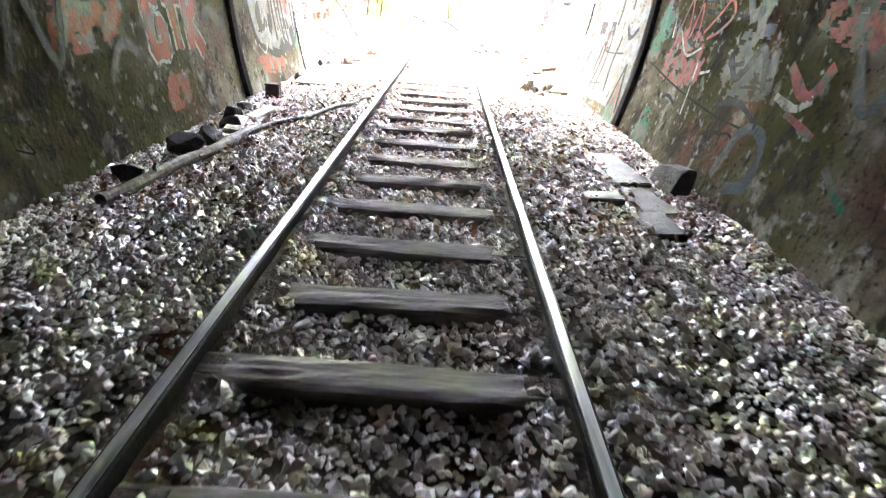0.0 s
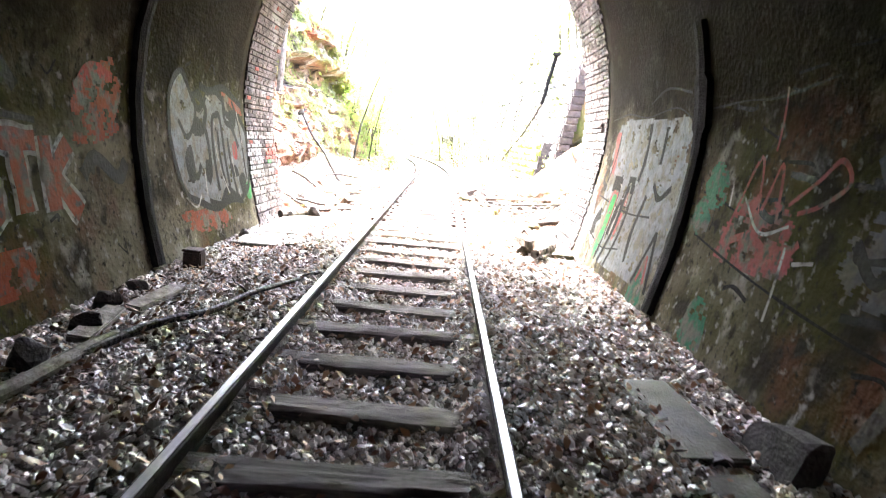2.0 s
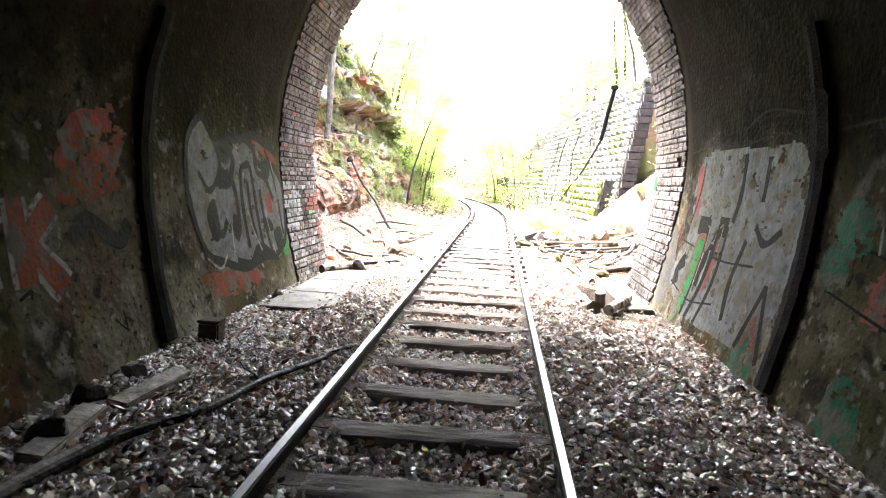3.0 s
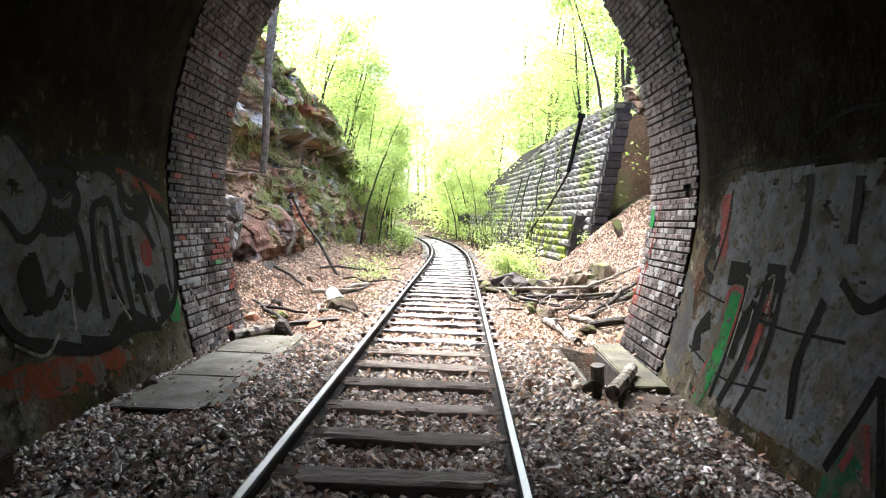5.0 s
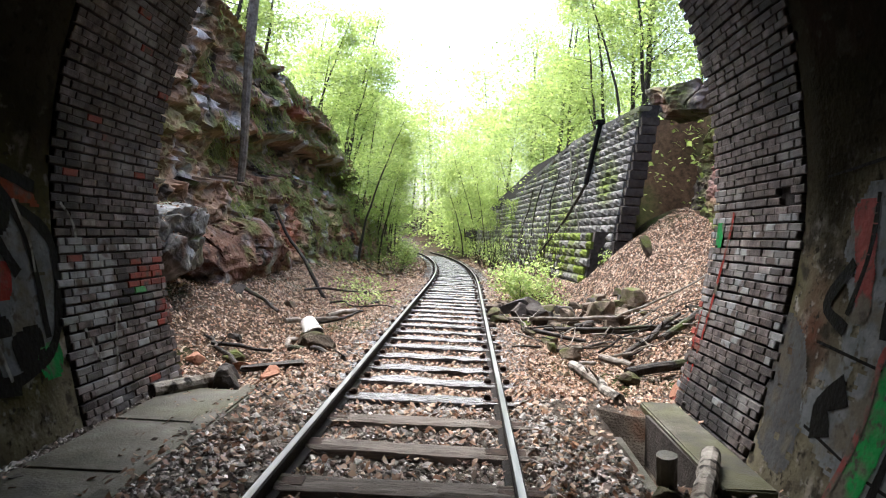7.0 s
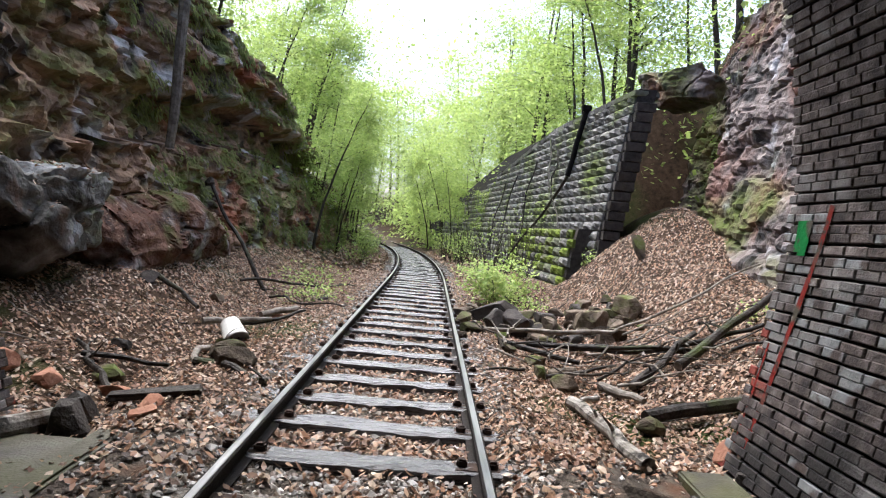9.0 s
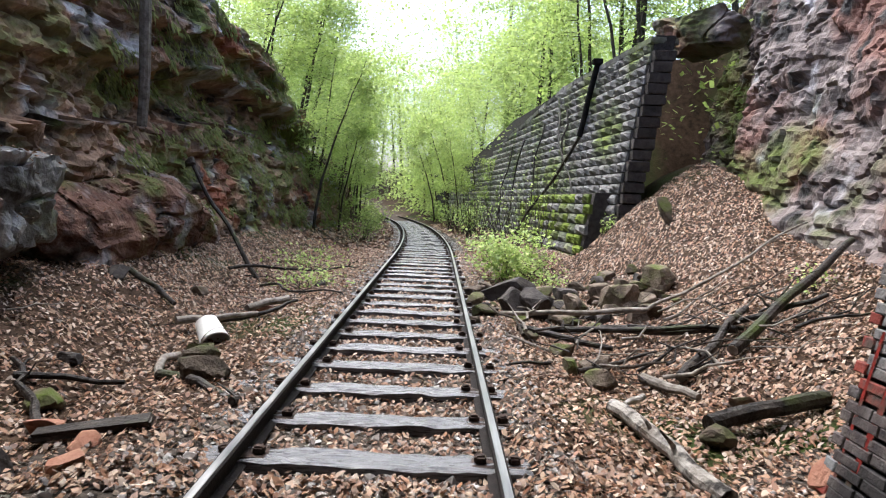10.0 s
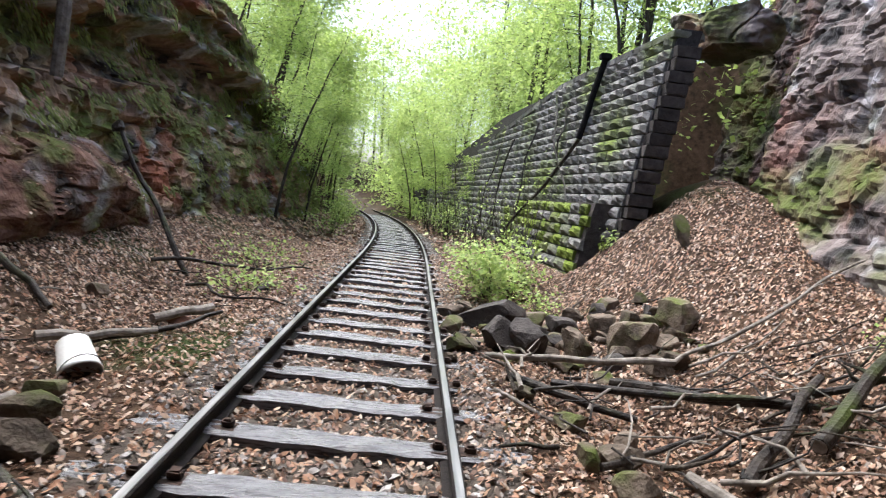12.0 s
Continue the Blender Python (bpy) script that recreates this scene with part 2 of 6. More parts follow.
P_RED, P_WHITE, P_BLACK, P_SILVER = paint("oxide_red_paint", (.27, .06, .025), 0.35, 0.55), paint("white_paint", (.52, .51, .47), 0.35, 0.45), paint("black_paint", (.016, .015, .014), worn=False), paint("silver_paint", (.31, .335, .35), 0.5, 0.36)
P_GREEN, P_PINK, P_GREY, P_BLUE, P_SCARLET, P_TEAL = paint("green_paint", (.03, .27, .07), 0.35, 0.6), paint("pink_red_paint", (.44, .11, .10), 0.45, 0.42), paint("grey_paint", (.17, .175, .18)), paint("blue_grey_paint", (.10, .13, .15)), paint("scarlet_paint", (.36, .05, .04), 0.35, 0.5), paint("teal_paint", (.05, .26, .14), 0.4, 0.34)

# ---- building helpers ----
def mesh_object(name, verts, faces, mat, smooth=False):
    d = bpy.data.meshes.new(name)
    d.from_pydata([tuple(v) for v in verts], [], [tuple(f) for f in faces])
    d.materials.append(mat)
    if smooth:
        d.polygons.foreach_set("use_smooth", [True] * len(d.polygons))
    d.update()
    return new(name, d)


def from_arrays(name, verts, faces, mat):
    """One mesh from numpy arrays, all faces of one size."""
    verts, faces = np.asarray(verts, dtype=np.float32), np.asarray(faces, dtype=np.int32)
    d = bpy.data.meshes.new(name)
    n, k = faces.shape
    d.vertices.add(len(verts))
    d.vertices.foreach_set("co", verts.ravel())
    d.loops.add(n * k)
    d.loops.foreach_set("vertex_index", faces.ravel())
    d.polygons.add(n)
    d.polygons.foreach_set("loop_start", np.arange(0, n * k, k, dtype=np.int32))
    d.polygons.foreach_set("use_smooth", np.zeros(n, dtype=bool))
    d.update(calc_edges=True)
    d.materials.append(mat)
    return new(name, d)


def part(name, bm, mat, parent, label="", smooth=False):
    d = bpy.data.meshes.new(name)
    bm.to_mesh(d)
    bm.free()
    d.materials.append(mat)
    if smooth:
        d.polygons.foreach_set("use_smooth", [True] * len(d.polygons))
    ob = new(name, d)
    ob.parent = parent
    return tagged(ob, label)


def thing(name, label, category, group="", kind="", at=None):
    ob = new(name)
    ob.empty_display_size = 0.1
    if at is not None:
        ob.matrix_world = at
    return tagged(ob, label, category, group, kind)


def box_bm(sx, sy, sz, bevel=0.01, jitter=0.0, seed=0, cuts=0, centre=(0, 0, 0)):
    bm = bmesh.new()
    bmesh.ops.create_cube(bm, size=1)
    for v in bm.verts:
        v.co = Vector((v.co.x * sx, v.co.y * sy, v.co.z * sz))
    if cuts:
        bmesh.ops.subdivide_edges(bm, edges=bm.edges[:], cuts=cuts, use_grid_fill=True)
    if bevel and not cuts:
        bmesh.ops.bevel(bm, geom=bm.edges[:], offset=bevel, segments=2, affect="EDGES")
    rng = random.Random(seed)
    for v in bm.verts:
        v.co += Vector((rng.uniform(-1, 1), rng.uniform(-1, 1), rng.uniform(-1, 1))) * jitter + Vector(centre)
    return bm


def rock_bm(sx, sy, sz, seed, sub=3, rough=0.22, boxy=0.6):
    """An angular stone: a sphere pressed towards a box, cut by random planes and roughened."""
    rng = random.Random(seed)
    bm = bmesh.new()
    bmesh.ops.create_icosphere(bm, subdivisions=sub, radius=1)
    planes = [(Vector((rng.gauss(0, 1), rng.gauss(0, 1), rng.gauss(0, 1))).normalized(), rng.uniform(0.45, 0.78)) for _ in range(11)]
    off = Vector((seed * 3.7, seed * 1.3, 0))
    for v in bm.verts:
        c = v.co.copy()
        m = max(abs(c.x), abs(c.y), abs(c.z))
        c = c.lerp(c / m * 0.82, boxy)
        for n, d in planes:
            e = c.dot(n) - d
            if e > 0:
                c -= n * e
        c *= 1 + rough * 0.35 * noise.noise(c * 2.3 + off) + rough * 0.12 * noise.noise(c * 7 + off)
        v.co = Vector((c.x * sx, c.y * sy, c.z * sz)) * 0.5 * 1.25
    return bm


def tube_bm(points, radii, sides=8, wob=0.0, seed=0, cap=True):
    """A tapered tube along points."""
    rng = random.Random(seed)
    bm = bmesh.new()
    pts = [Vector(p) for p in points]
    rings = []
    for i, p in enumerate(pts):
        d = (pts[min(i + 1, len(pts) - 1)] - pts[max(i - 1, 0)]).normalized()
        a = d.orthogonal().normalized() if i == 0 else (prev - d * prev.dot(d)).normalized()
        prev = a
        b = d.cross(a)
        ring = []
        for k in range(sides):
            w = 2 * math.pi * k / sides
            r = radii[i] * (1 + wob * rng.uniform(-1, 1))
            ring.append(bm.verts.new(p + a * math.cos(w) * r + b * math.sin(w) * r))
        rings.append(ring)
    for r0, r1 in zip(rings, rings[1:]):
        for k in range(sides):
            bm.faces.new((r0[k], r0[(k + 1) % sides], r1[(k + 1) % sides], r1[k]))
    if cap:
        bm.faces.new(rings[0][::-1])
        bm.faces.new(rings[-1])
    return bm


def bent(a, b, n=8, amp=0.05, seed=0):
    """Points of a crooked line from a to b."""
    a, b = Vector(a), Vector(b)
    o = Vector((seed * 2.1, seed * 0.7, 3.3))
    out = []
    for i in range(n + 1):
        u = i / n
        s = math.sin(math.pi * u) ** 0.5 if 0 < u < 1 else 0
        out.append(a.lerp(b, u) + Vector((noise.noise(o + Vector((u * 3, 0, 0))), noise.noise(o + Vector((0, u * 3, 5))), 0.6 * noise.noise(o + Vector((9, 0, u * 3))))) * amp * 2 * s)
    return out


# ---- the lie of the land ----
TX, ZR = -0.17, 0.16
WALL_Y, WALL_X, WALL_RUN, BATTER = 26.0, 3.72, -0.105, 0.175


def track_x(y):
    return TX - max(0.0, y - 28.0) ** 2 / 380.0


def centre_x(y):
    return -0.17 - 0.02 * min(1.0, max(0.0, (y - 8.0) / 6.0))


def half_width(z):
    if z < 2:
        return 2.96 - 0.34 * ((2 - max(z, -0.6)) / 2) ** 1.6
    return 2.96 * math.sqrt(max(0.0, 1 - ((z - 2) / 3.9) ** 2))


def on_wall(side, y, z, off=0.0):
    """A point of the tunnel's lining; off: metres proud of it."""
    x = centre_x(y) + side * half_width(z)
    dz = (half_width(z + 0.02) - half_width(z - 0.02)) / 0.04
    n = Vector((-side, 0, dz)).normalized()
    return Vector((x, y, z)) + n * off


def smooth_step(e0, e1, x):
    t = np.clip((x - e0) / (e1 - e0), 0, 1)
    return t * t * (3 - 2 * t)


def waves(x, y):
    return 0.5 * np.sin(x * 1.7 + 0.6 * y) + 0.3 * np.sin(2.9 * x - 1.9 * y + 1.3) + 0.3 * np.sin(0.8 * x + 3.1 * y + 0.4) + 0.2 * np.sin(5.3 * x + 4.1 * y)


def cliff_top(y):
    """Height of the left cliff's brow."""
    return 7.4 - 1.2 * smooth_step(19, 26, y) - 2.9 * smooth_step(25, 42, y)


def land(x, y):
    """Ground height, for arrays or numbers."""
    x, y = np.asarray(x, dtype=float), np.asarray(y, dtype=float)
    tx = TX - np.maximum(0, y - 28.0) ** 2 / 380.0
    d = x - tx
    out = smooth_step(15.0, 16.2, y)
    z = 0.015 * waves(3 * x, 3 * y) + 0.02 * np.exp(-(np.abs(d) / 1.6) ** 4) - 0.045
    far = smooth_step(60, 130, y)
    # banks of fallen leaves
    lb = 0.90 * smooth_step(-2.2, -5.4, d) + 0.07 * waves(1.4 * x, 1.4 * y) * smooth_step(-2.0, -3.2, d)
    rise = 1.0 + 1.55 * np.exp(-((y - 26.0) / 3.5) ** 2)
    rb = rise * smooth_step(2.2, 6.0, d) + 0.08 * waves(1.6 * x + 2, 1.3 * y) * smooth_step(1.6, 2.8, d)
    wx = WALL_X + WALL_RUN * (y - WALL_Y)
    past = smooth_step(25.5, 26.2, y) * (1 - smooth_step(wx + 0.7, wx + 1.2, x) * (y < 29.5))
    rb = rb * (1 - past) + past * 0.45 * smooth_step(1.3, 3.0, d)
    z = z + 0.07 * smooth_step(0.46, 0.60, np.abs(d)) * (1 - smooth_step(0.9, 1.1, np.abs(d))) * (1 - smooth_step(9.0, 13.0, y))
    z = z + 0.075 * smooth_step(0.80, 1.0, np.abs(d)) * (1 - smooth_step(1.5, 2.0, np.abs(d)))
    z = z + out * (lb + rb)
    # the tops above the cutting
    left_edge = -6.0 - 0.9 * np.exp(-((y - 27) / 6) ** 2) + 2.6 * smooth_step(30, 52, y)
    left_top = cliff_top(y) - 0.12 + 0.28 * np.maximum(0, left_edge - d) + 0.2 * waves(0.5 * x, 0.5 * y)
    z = z + out * smooth_step(left_edge + 0.35, left_edge - 0.5, d) * (left_top - z)
    right_edge = np.where(y < 29.5, 7.9, wx - tx + 1.75)
    right_top = np.where(y < 29.5, 7.2, 5.25 - 3.3 * smooth_step(34, 62, y)) + 0.22 * np.maximum(0, d - right_edge) + 0.2 * waves(0.5 * x, 0.5 * y)
    z = z + out * smooth_step(right_edge - 0.15, right_edge + 0.5, d) * (right_top - z)
    # the pit between the slabs
    pit = (x > 1.50) & (x < 1.98) & (y > 12.95) & (y < 14.70)
    z = np.where(pit, -0.62, z)
    return z + far * 6.0


def height(x, y):
    return float(land(x, y))


def grid_sheet(name, xs, ys, mat):
    X, Y = np.meshgrid(xs, ys)
    V = np.stack([X, Y, land(X, Y)], -1).reshape(-1, 3)
    nx, ny = len(xs), len(ys)
    i = (np.arange(ny - 1)[:, None] * nx + np.arange(nx - 1)[None, :]).ravel()
    F = np.stack([i, i + 1, i + nx + 1, i + nx], -1)
    ob = from_arrays(name, V, F, mat)
    ob.data.polygons.foreach_set("use_smooth", [True] * len(F))
    return ob


# ---- ground ----
xs = np.concatenate([np.array([-900, -400, -150, -80, -50]), np.arange(-36, -7, 1.2), np.arange(-7, -3.2, 0.16), np.arange(-3.2, 3.2, 0.06), np.arange(3.2, 7.4, 0.16), np.arange(7.4, 36, 1.2), np.array([50, 80, 150, 400, 900])])
ys = np.concatenate([np.array([-900, -300, -100, -40]), np.arange(-20, 0, 1.0), np.arange(0, 27, 0.075), np.arange(27, 60, 0.6), np.arange(60, 140, 4.0), np.array([160, 220, 400, 900])])
ground = grid_sheet("ground", xs, ys, FOREST)
ground.data.materials.append(DIRT)
cy = np.zeros(len(ground.data.polygons) * 3)
ground.data.polygons.foreach_get("center", cy)
cy = cy.reshape(-1, 3)
track_band = (cy[:, 1] < 15.6 + 0.4 * np.sin(3 * cy[:, 0])) | (np.abs(cy[:, 0] - (TX - np.maximum(0, cy[:, 1] - 28.0) ** 2 / 380.0)) < 1.15)
ground.data.polygons.foreach_set("material_index", track_band.astype(np.int32))
tagged(ground, "trackbed of dirty ballast and leaf-strewn cutting floor", "ground", kind="structure")

# ---- tunnel lining ----
def lining(name, zs_side, mat, y0, y1, step, thick, label, vault=False, amp=0.018):
    ys_ = list(np.arange(y0, y1 + 1e-6, step))
    verts, faces = [], []
    if vault:
        prof = [(s, z) for s, z in zs_side]
    else:
        prof = zs_side
    n = len(prof)
    for outer in (0, 1):
        for y in ys_:
            for s, z in prof:
                p = on_wall(s, y, z, 0) if z < 5.88 else Vector((centre_x(y) + s * half_width(z), y, z))
                c = Vector((centre_x(y), y, 2.0))
                if outer:
                    p = p + (p - c).normalized() * thick
                else:
                    e = noise.noise(Vector((y * 0.9, z * 0.9, s * 5))) * amp
                    p = p + (p - c).normalized() * (e + 0.004)
                verts.append(p)
    m = len(ys_)
    def vid(o, j, i):
        return o * m * n + j * n + i
    for j in range(m - 1):
        for i in range(n - 1):
            faces.append((vid(0, j, i), vid(0, j, i + 1), vid(0, j + 1, i + 1), vid(0, j + 1, i)))
            faces.append((vid(1, j, i), vid(1, j + 1, i), vid(1, j + 1, i + 1), vid(1, j, i + 1)))
    for j in range(m - 1):
        for i in (0, n - 1):
            faces.append((vid(0, j, i), vid(0, j + 1, i), vid(1, j + 1, i), vid(1, j, i)))
    for j in (0, m - 1):
        for i in range(n - 1):
            faces.append((vid(0, j, i), vid(1, j, i), vid(1, j, i + 1), vid(0, j, i + 1)))
    ob = mesh_object(name, verts, faces, mat)
    d = ob.data
    inner = 2 * (m - 1) * (n - 1)
    d.polygons.foreach_set("use_smooth", [i < inner and i % 2 == 0 for i in range(len(d.polygons))])
    bm = bmesh.new()
    bm.from_mesh(d)
    bmesh.ops.recalc_face_normals(bm, faces=bm.faces)
    bm.to_mesh(d)
    bm.free()
    return tagged(ob, label, "tunnel lining", kind="structure")


BRICK_Y0, BRICK_Y1 = 13.55, 15.3
side_z = list(np.arange(-0.5, 4.5, 0.14)) + [4.6]
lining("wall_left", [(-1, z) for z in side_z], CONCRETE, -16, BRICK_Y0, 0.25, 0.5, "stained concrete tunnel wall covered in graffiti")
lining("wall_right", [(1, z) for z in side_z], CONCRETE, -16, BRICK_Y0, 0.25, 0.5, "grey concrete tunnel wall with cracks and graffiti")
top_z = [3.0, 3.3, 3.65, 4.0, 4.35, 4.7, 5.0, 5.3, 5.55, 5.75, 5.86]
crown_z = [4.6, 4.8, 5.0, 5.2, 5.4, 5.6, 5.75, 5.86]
lining("ceiling", [(-1, z) for z in crown_z] + [(0, 5.9)] + [(1, z) for z in reversed(crown_z)], CONCRETE, -16, BRICK_Y0, 0.25, 0.5, "dark brown tunnel vault", True, 0.018)
ring = [(-1, z) for z in list(np.arange(-0.5, 3.0, 0.2)) + top_z] + [(0, 5.9)] + [(1, z) for z in list(reversed(top_z)) + list(np.arange(2.9, -0.6, -0.2))]
portal = lining("wall_portal", ring, MORTAR, BRICK_Y0, BRICK_Y1, 0.25, 0.55, "sooty brick arch ring at the tunnel mouth", True, 0.0)
for v in portal.data.vertices:
    c = Vector((centre_x(v.co.y), v.co.y, 2.0))
    v.co += (v.co - c).normalized() * 0.022

# unseen end wall, added behind the walk to keep light out of the tunnel
bm = box_bm(8, 0.4, 8, 0.02, centre=(0, -16.3, 2.5))
tagged(part("wall_back", bm, VAULT, None), "unseen added wall keeping light out of the tunnel", "wall", kind="structure")

# head wall and hill over the mouth
def head_wall():
    arch = [on_wall(s, BRICK_Y1, z, 0) if z < 5.88 else Vector((centre_x(15.3), 15.3, 5.9)) for s, z in ring]
    bm = bmesh.new()
    front, back = [], []
    outer = []
    for p in arch:
        c = Vector((centre_x(15.3), 0, 2.0))
        d = Vector((p.x - c.x, 0, p.z - 2.0))
        k = min((12.0 / abs(d.x)) if abs(d.x) > 1e-6 else 1e9, (6.5 / d.z) if d.z > 1e-6 else 1e9)
        o = Vector((c.x + d.x * k, 0, 2.0 + d.z * k)) if d.z > -1 else Vector((c.x + math.copysign(12, d.x), 0, -0.6))
        outer.append(o)
    rows = []
    for y in (15.296, 14.7):
        rows.append(([bm.verts.new((p.x + (p.x - centre_x(15.3)) * 0.10, y, p.z + max(0, p.z - 2) * 0.10)) for p in arch], [bm.verts.new((o.x, y, o.z)) for o in outer]))
    for a, b in rows:
        for i in range(len(arch) - 1):
            bm.faces.new((a[i], a[i + 1], b[i + 1], b[i]))
    for i in range(len(arch) - 1):
        bm.faces.new((rows[0][1][i], rows[0][1][i + 1], rows[1][1][i + 1], rows[1][1][i]))
    bmesh.ops.recalc_face_normals(bm, faces=bm.faces)
    return part("wall_head", bm, BLOCK, None)
tagged(head_wall(), "stone head wall around the tunnel mouth", "wall", kind="structure")
bm = box_bm(60, 30, 1.0, 0.05, centre=(0, 0.2, 8.9))
hill = part("hill", bm, FOREST, None)
tagged(hill, "wooded hill above the tunnel", "ground", kind="structure")

# ---- rock faces ----
def cliff(name, mat, label, ys_, zs_, x_of, side, seed, amp, top_of=None):
    """A rock face: rows along y, columns up z; x_of gives the depth at (y, z); top_of scales a row to its height."""
    V, F = [], []
    ny, nz = len(ys_), len(zs_)
    for y in ys_:
        for z in zs_:
            z = z * top_of(y) if top_of else z
            q = Vector((y * 0.55, z * 0.8, seed))
            e = noise.noise(q) * amp + noise.ridged_multi_fractal(Vector((y * 1.1, z * 2.0, seed + 4)), 0.9, 2.1, 5, 1.0, 2.0) * amp * 0.22 - amp * 0.25
            e += noise.noise(Vector((y * 3.3, z * 4.5, seed + 9))) * amp * 0.26 + noise.noise(Vector((y * 7.5, z * 8.5, seed + 3))) * amp * 0.20
            cell = noise.cell_vector(Vector((y * 1.9 + z * 0.5 + 0.7 * noise.noise(q * 1.7), z * 2.6 - y * 0.25 + 0.5 * noise.noise(q * 2.3), seed)))
            e += (cell.x - 0.5) * amp * 0.42 + noise.noise(Vector((y * 15, z * 17, seed + 7))) * amp * 0.09
            crack = abs(noise.noise(Vector((y * 0.9 + z * 0.5, z * 1.6 - y * 0.3, seed + 50))))
            e -= amp * 0.55 * max(0.0, 1 - crack / 0.07)
            st = noise.noise(Vector((z * 2.6 + 0.25 * noise.noise(Vector((y * 0.8, z, 3))), y * 0.12, seed)))
            e += (0.13 if st > 0.12 else -0.05) * amp
            zz = z + 0.10 * noise.noise(Vector((y * 1.7, z * 1.3, seed + 20)))
            V.append((x_of(y, z) + side * e, y + 0.12 * noise.noise(Vector((y * 2, z * 2, seed + 30))), zz))
    base = len(V)
    for y in ys_:
        for z in (zs_[0], zs_[-1]):
            z = z * top_of(y) if top_of else z
            V.append((x_of(y, z) - side * 2.4, y, z))
    for j in range(ny - 1):
        for i in range(nz - 1):
            a = j * nz + i
            F.append((a, a + 1, a + nz + 1, a + nz))
        b = base + 2 * j
        F.append((j * nz + nz - 1, b + 1, b + 3, (j + 1) * nz + nz - 1))
        F.append((b, b + 1, b + 3, b + 2))
    ob = mesh_object(name, V, F, mat, False)
    bm = bmesh.new()
    bm.from_mesh(ob.data)
    bmesh.ops.recalc_face_normals(bm, faces=bm.faces)
    bm.to_mesh(ob.data)
    bm.free()
    return tagged(ob, label, "rock face", kind="structure")


def bell(a, m, w):
    return math.exp(-((a - m) / w) ** 2)


def left_rock(y, z):
    tx = track_x(y) - TX
    x = -4.95 + 0.5 * max(0.0, min(1.0, (y - 27) / 6)) + 0.035 * max(0.0, y - 33)
    ledge = 2.35 + 0.11 * max(0.0, min(8.0, y - 20)) - 0.05 * max(0.0, y - 28)
    far = max(0.0, min(1.0, (y - 22.3) / 1.2))
    if z < ledge:
        # mossy skirt leaning back towards the ledge, undercut at its foot
        x += far * (0.62 - 0.92 * z / ledge)
        x -= (0.5 - 0.4 * max(0.0, min(1.0, (y - 25) / 1.5))) * bell(z, 0.35, 0.25)
    else:
        # dark recess, then eaves of hanging strata, each lip sharp beneath
        up = z - ledge
        x -= 0.30 + 0.65 * far * max(0.0, min(1.0, (1.15 - up) / 0.25)) + 0.22 * (1 - far)
        row = (up + 0.16 * noise.noise(Vector((y * 0.5, 0, 8)))) / 0.95
        f = row - math.floor(row)
        lip = 0.5 + 0.5 * noise.noise(Vector((y * 0.35, math.floor(row) * 3.1, 5)))
        lip *= 1 - 0.85 * bell(y, 23.2, 1.0)
        x += (0.10 + 0.40 * lip) * (1 - f) ** 1.5 * (0.45 + 0.55 * far)
        x -= 0.10 * max(0.0, up - 1.2)
    x += 0.45 * bell(y, 16.0, 1.5) * min(1.0, z / 2)
    return x + tx


def brow(y):
    return float(cliff_top(y))


cliff("rock_face_left", ROCK, "mossy red-brown sandstone cliff with dark overhang", list(np.arange(15.35, 46, 0.07)), list(np.arange(0.0, 1.0001, 0.0088)), left_rock, 1, 11.0, 0.34, brow)


def great_rock(name, mat, label, centre, size, seed, boxy, tilt):
    """A rock bulging from the cliff: cut by planes, cracked and pitted."""
    bm = rock_bm(*size, seed, 6, 0.3, boxy)
    for v in bm.verts:
        q = v.co + Vector((seed, 0, 0))
        n = v.co.normalized()
        e = 0.16 * noise.noise(q * 1.3) + 0.07 * noise.noise(q * 3.4) + 0.035 * noise.noise(q * 8)
        crack = abs(noise.noise(Vector((q.y * 0.8 + q.z * 0.6, q.z * 1.5 - q.y * 0.3, seed))))
        v.co += n * (e - 0.14 * max(0.0, 1 - crack / 0.06))
    ob = part(name, bm, mat, None)
    ob.matrix_world = pose(*centre, *tilt)
    return tagged(ob, label, "rock", kind="structure")


great_rock("rock_boulder", ROCK_RED, "red-brown undercut boulder strewn with leaves", (-5.1, 22.8, 1.30), (2.0, 5.7, 1.75), 22, 0.6, (2, 14, 2))
great_rock("rock_block", ROCK_PALE, "pale grey rock block with a dark underside", (-4.95, 18.2, 1.12), (1.95, 2.8, 1.40), 34, 0.9, (2, -4, -6))


def right_rock(y, z):
    x = 5.75 - 0.25 * bell(z, 0.8, 0.9) + 0.20 * max(0.0, z - 1.2)
    x += 1.15 * max(0.0, min(1.0, (y - 24.9) / 0.5))
    x -= 0.45 * bell(y, 16.2, 2.2) * min(1.0, z / 1.5)
    return x


cliff("rock_face_right", ROCK_GREY, "grey and reddish sandstone face with moss", list(np.arange(15.35, 29.8, 0.06)), list(np.arange(0.2, 8.2, 0.06)), right_rock, -1, 47.0, 0.20)

great_rock("rock_cap", ROCK_GREY, "mossy rock wedged above the dark cleft", (6.3, 27.8, 5.75), (1.9, 3.0, 0.95), 47, 0.7, (5, -8, 10))

# ---- retaining wall: battered courses of rock-faced stone ----
retaining = thing("wall_retaining", "battered retaining wall of rock-faced stone with moss", "retaining wall", kind="structure")
WALL_TOP = 5.35


def wall_face(u, z, off=0.0):
    """A point on the wall's face, u metres along it from its near end."""
    y = WALL_Y + u
    return Vector((WALL_X + WALL_RUN * u + BATTER * z - off, y, z))


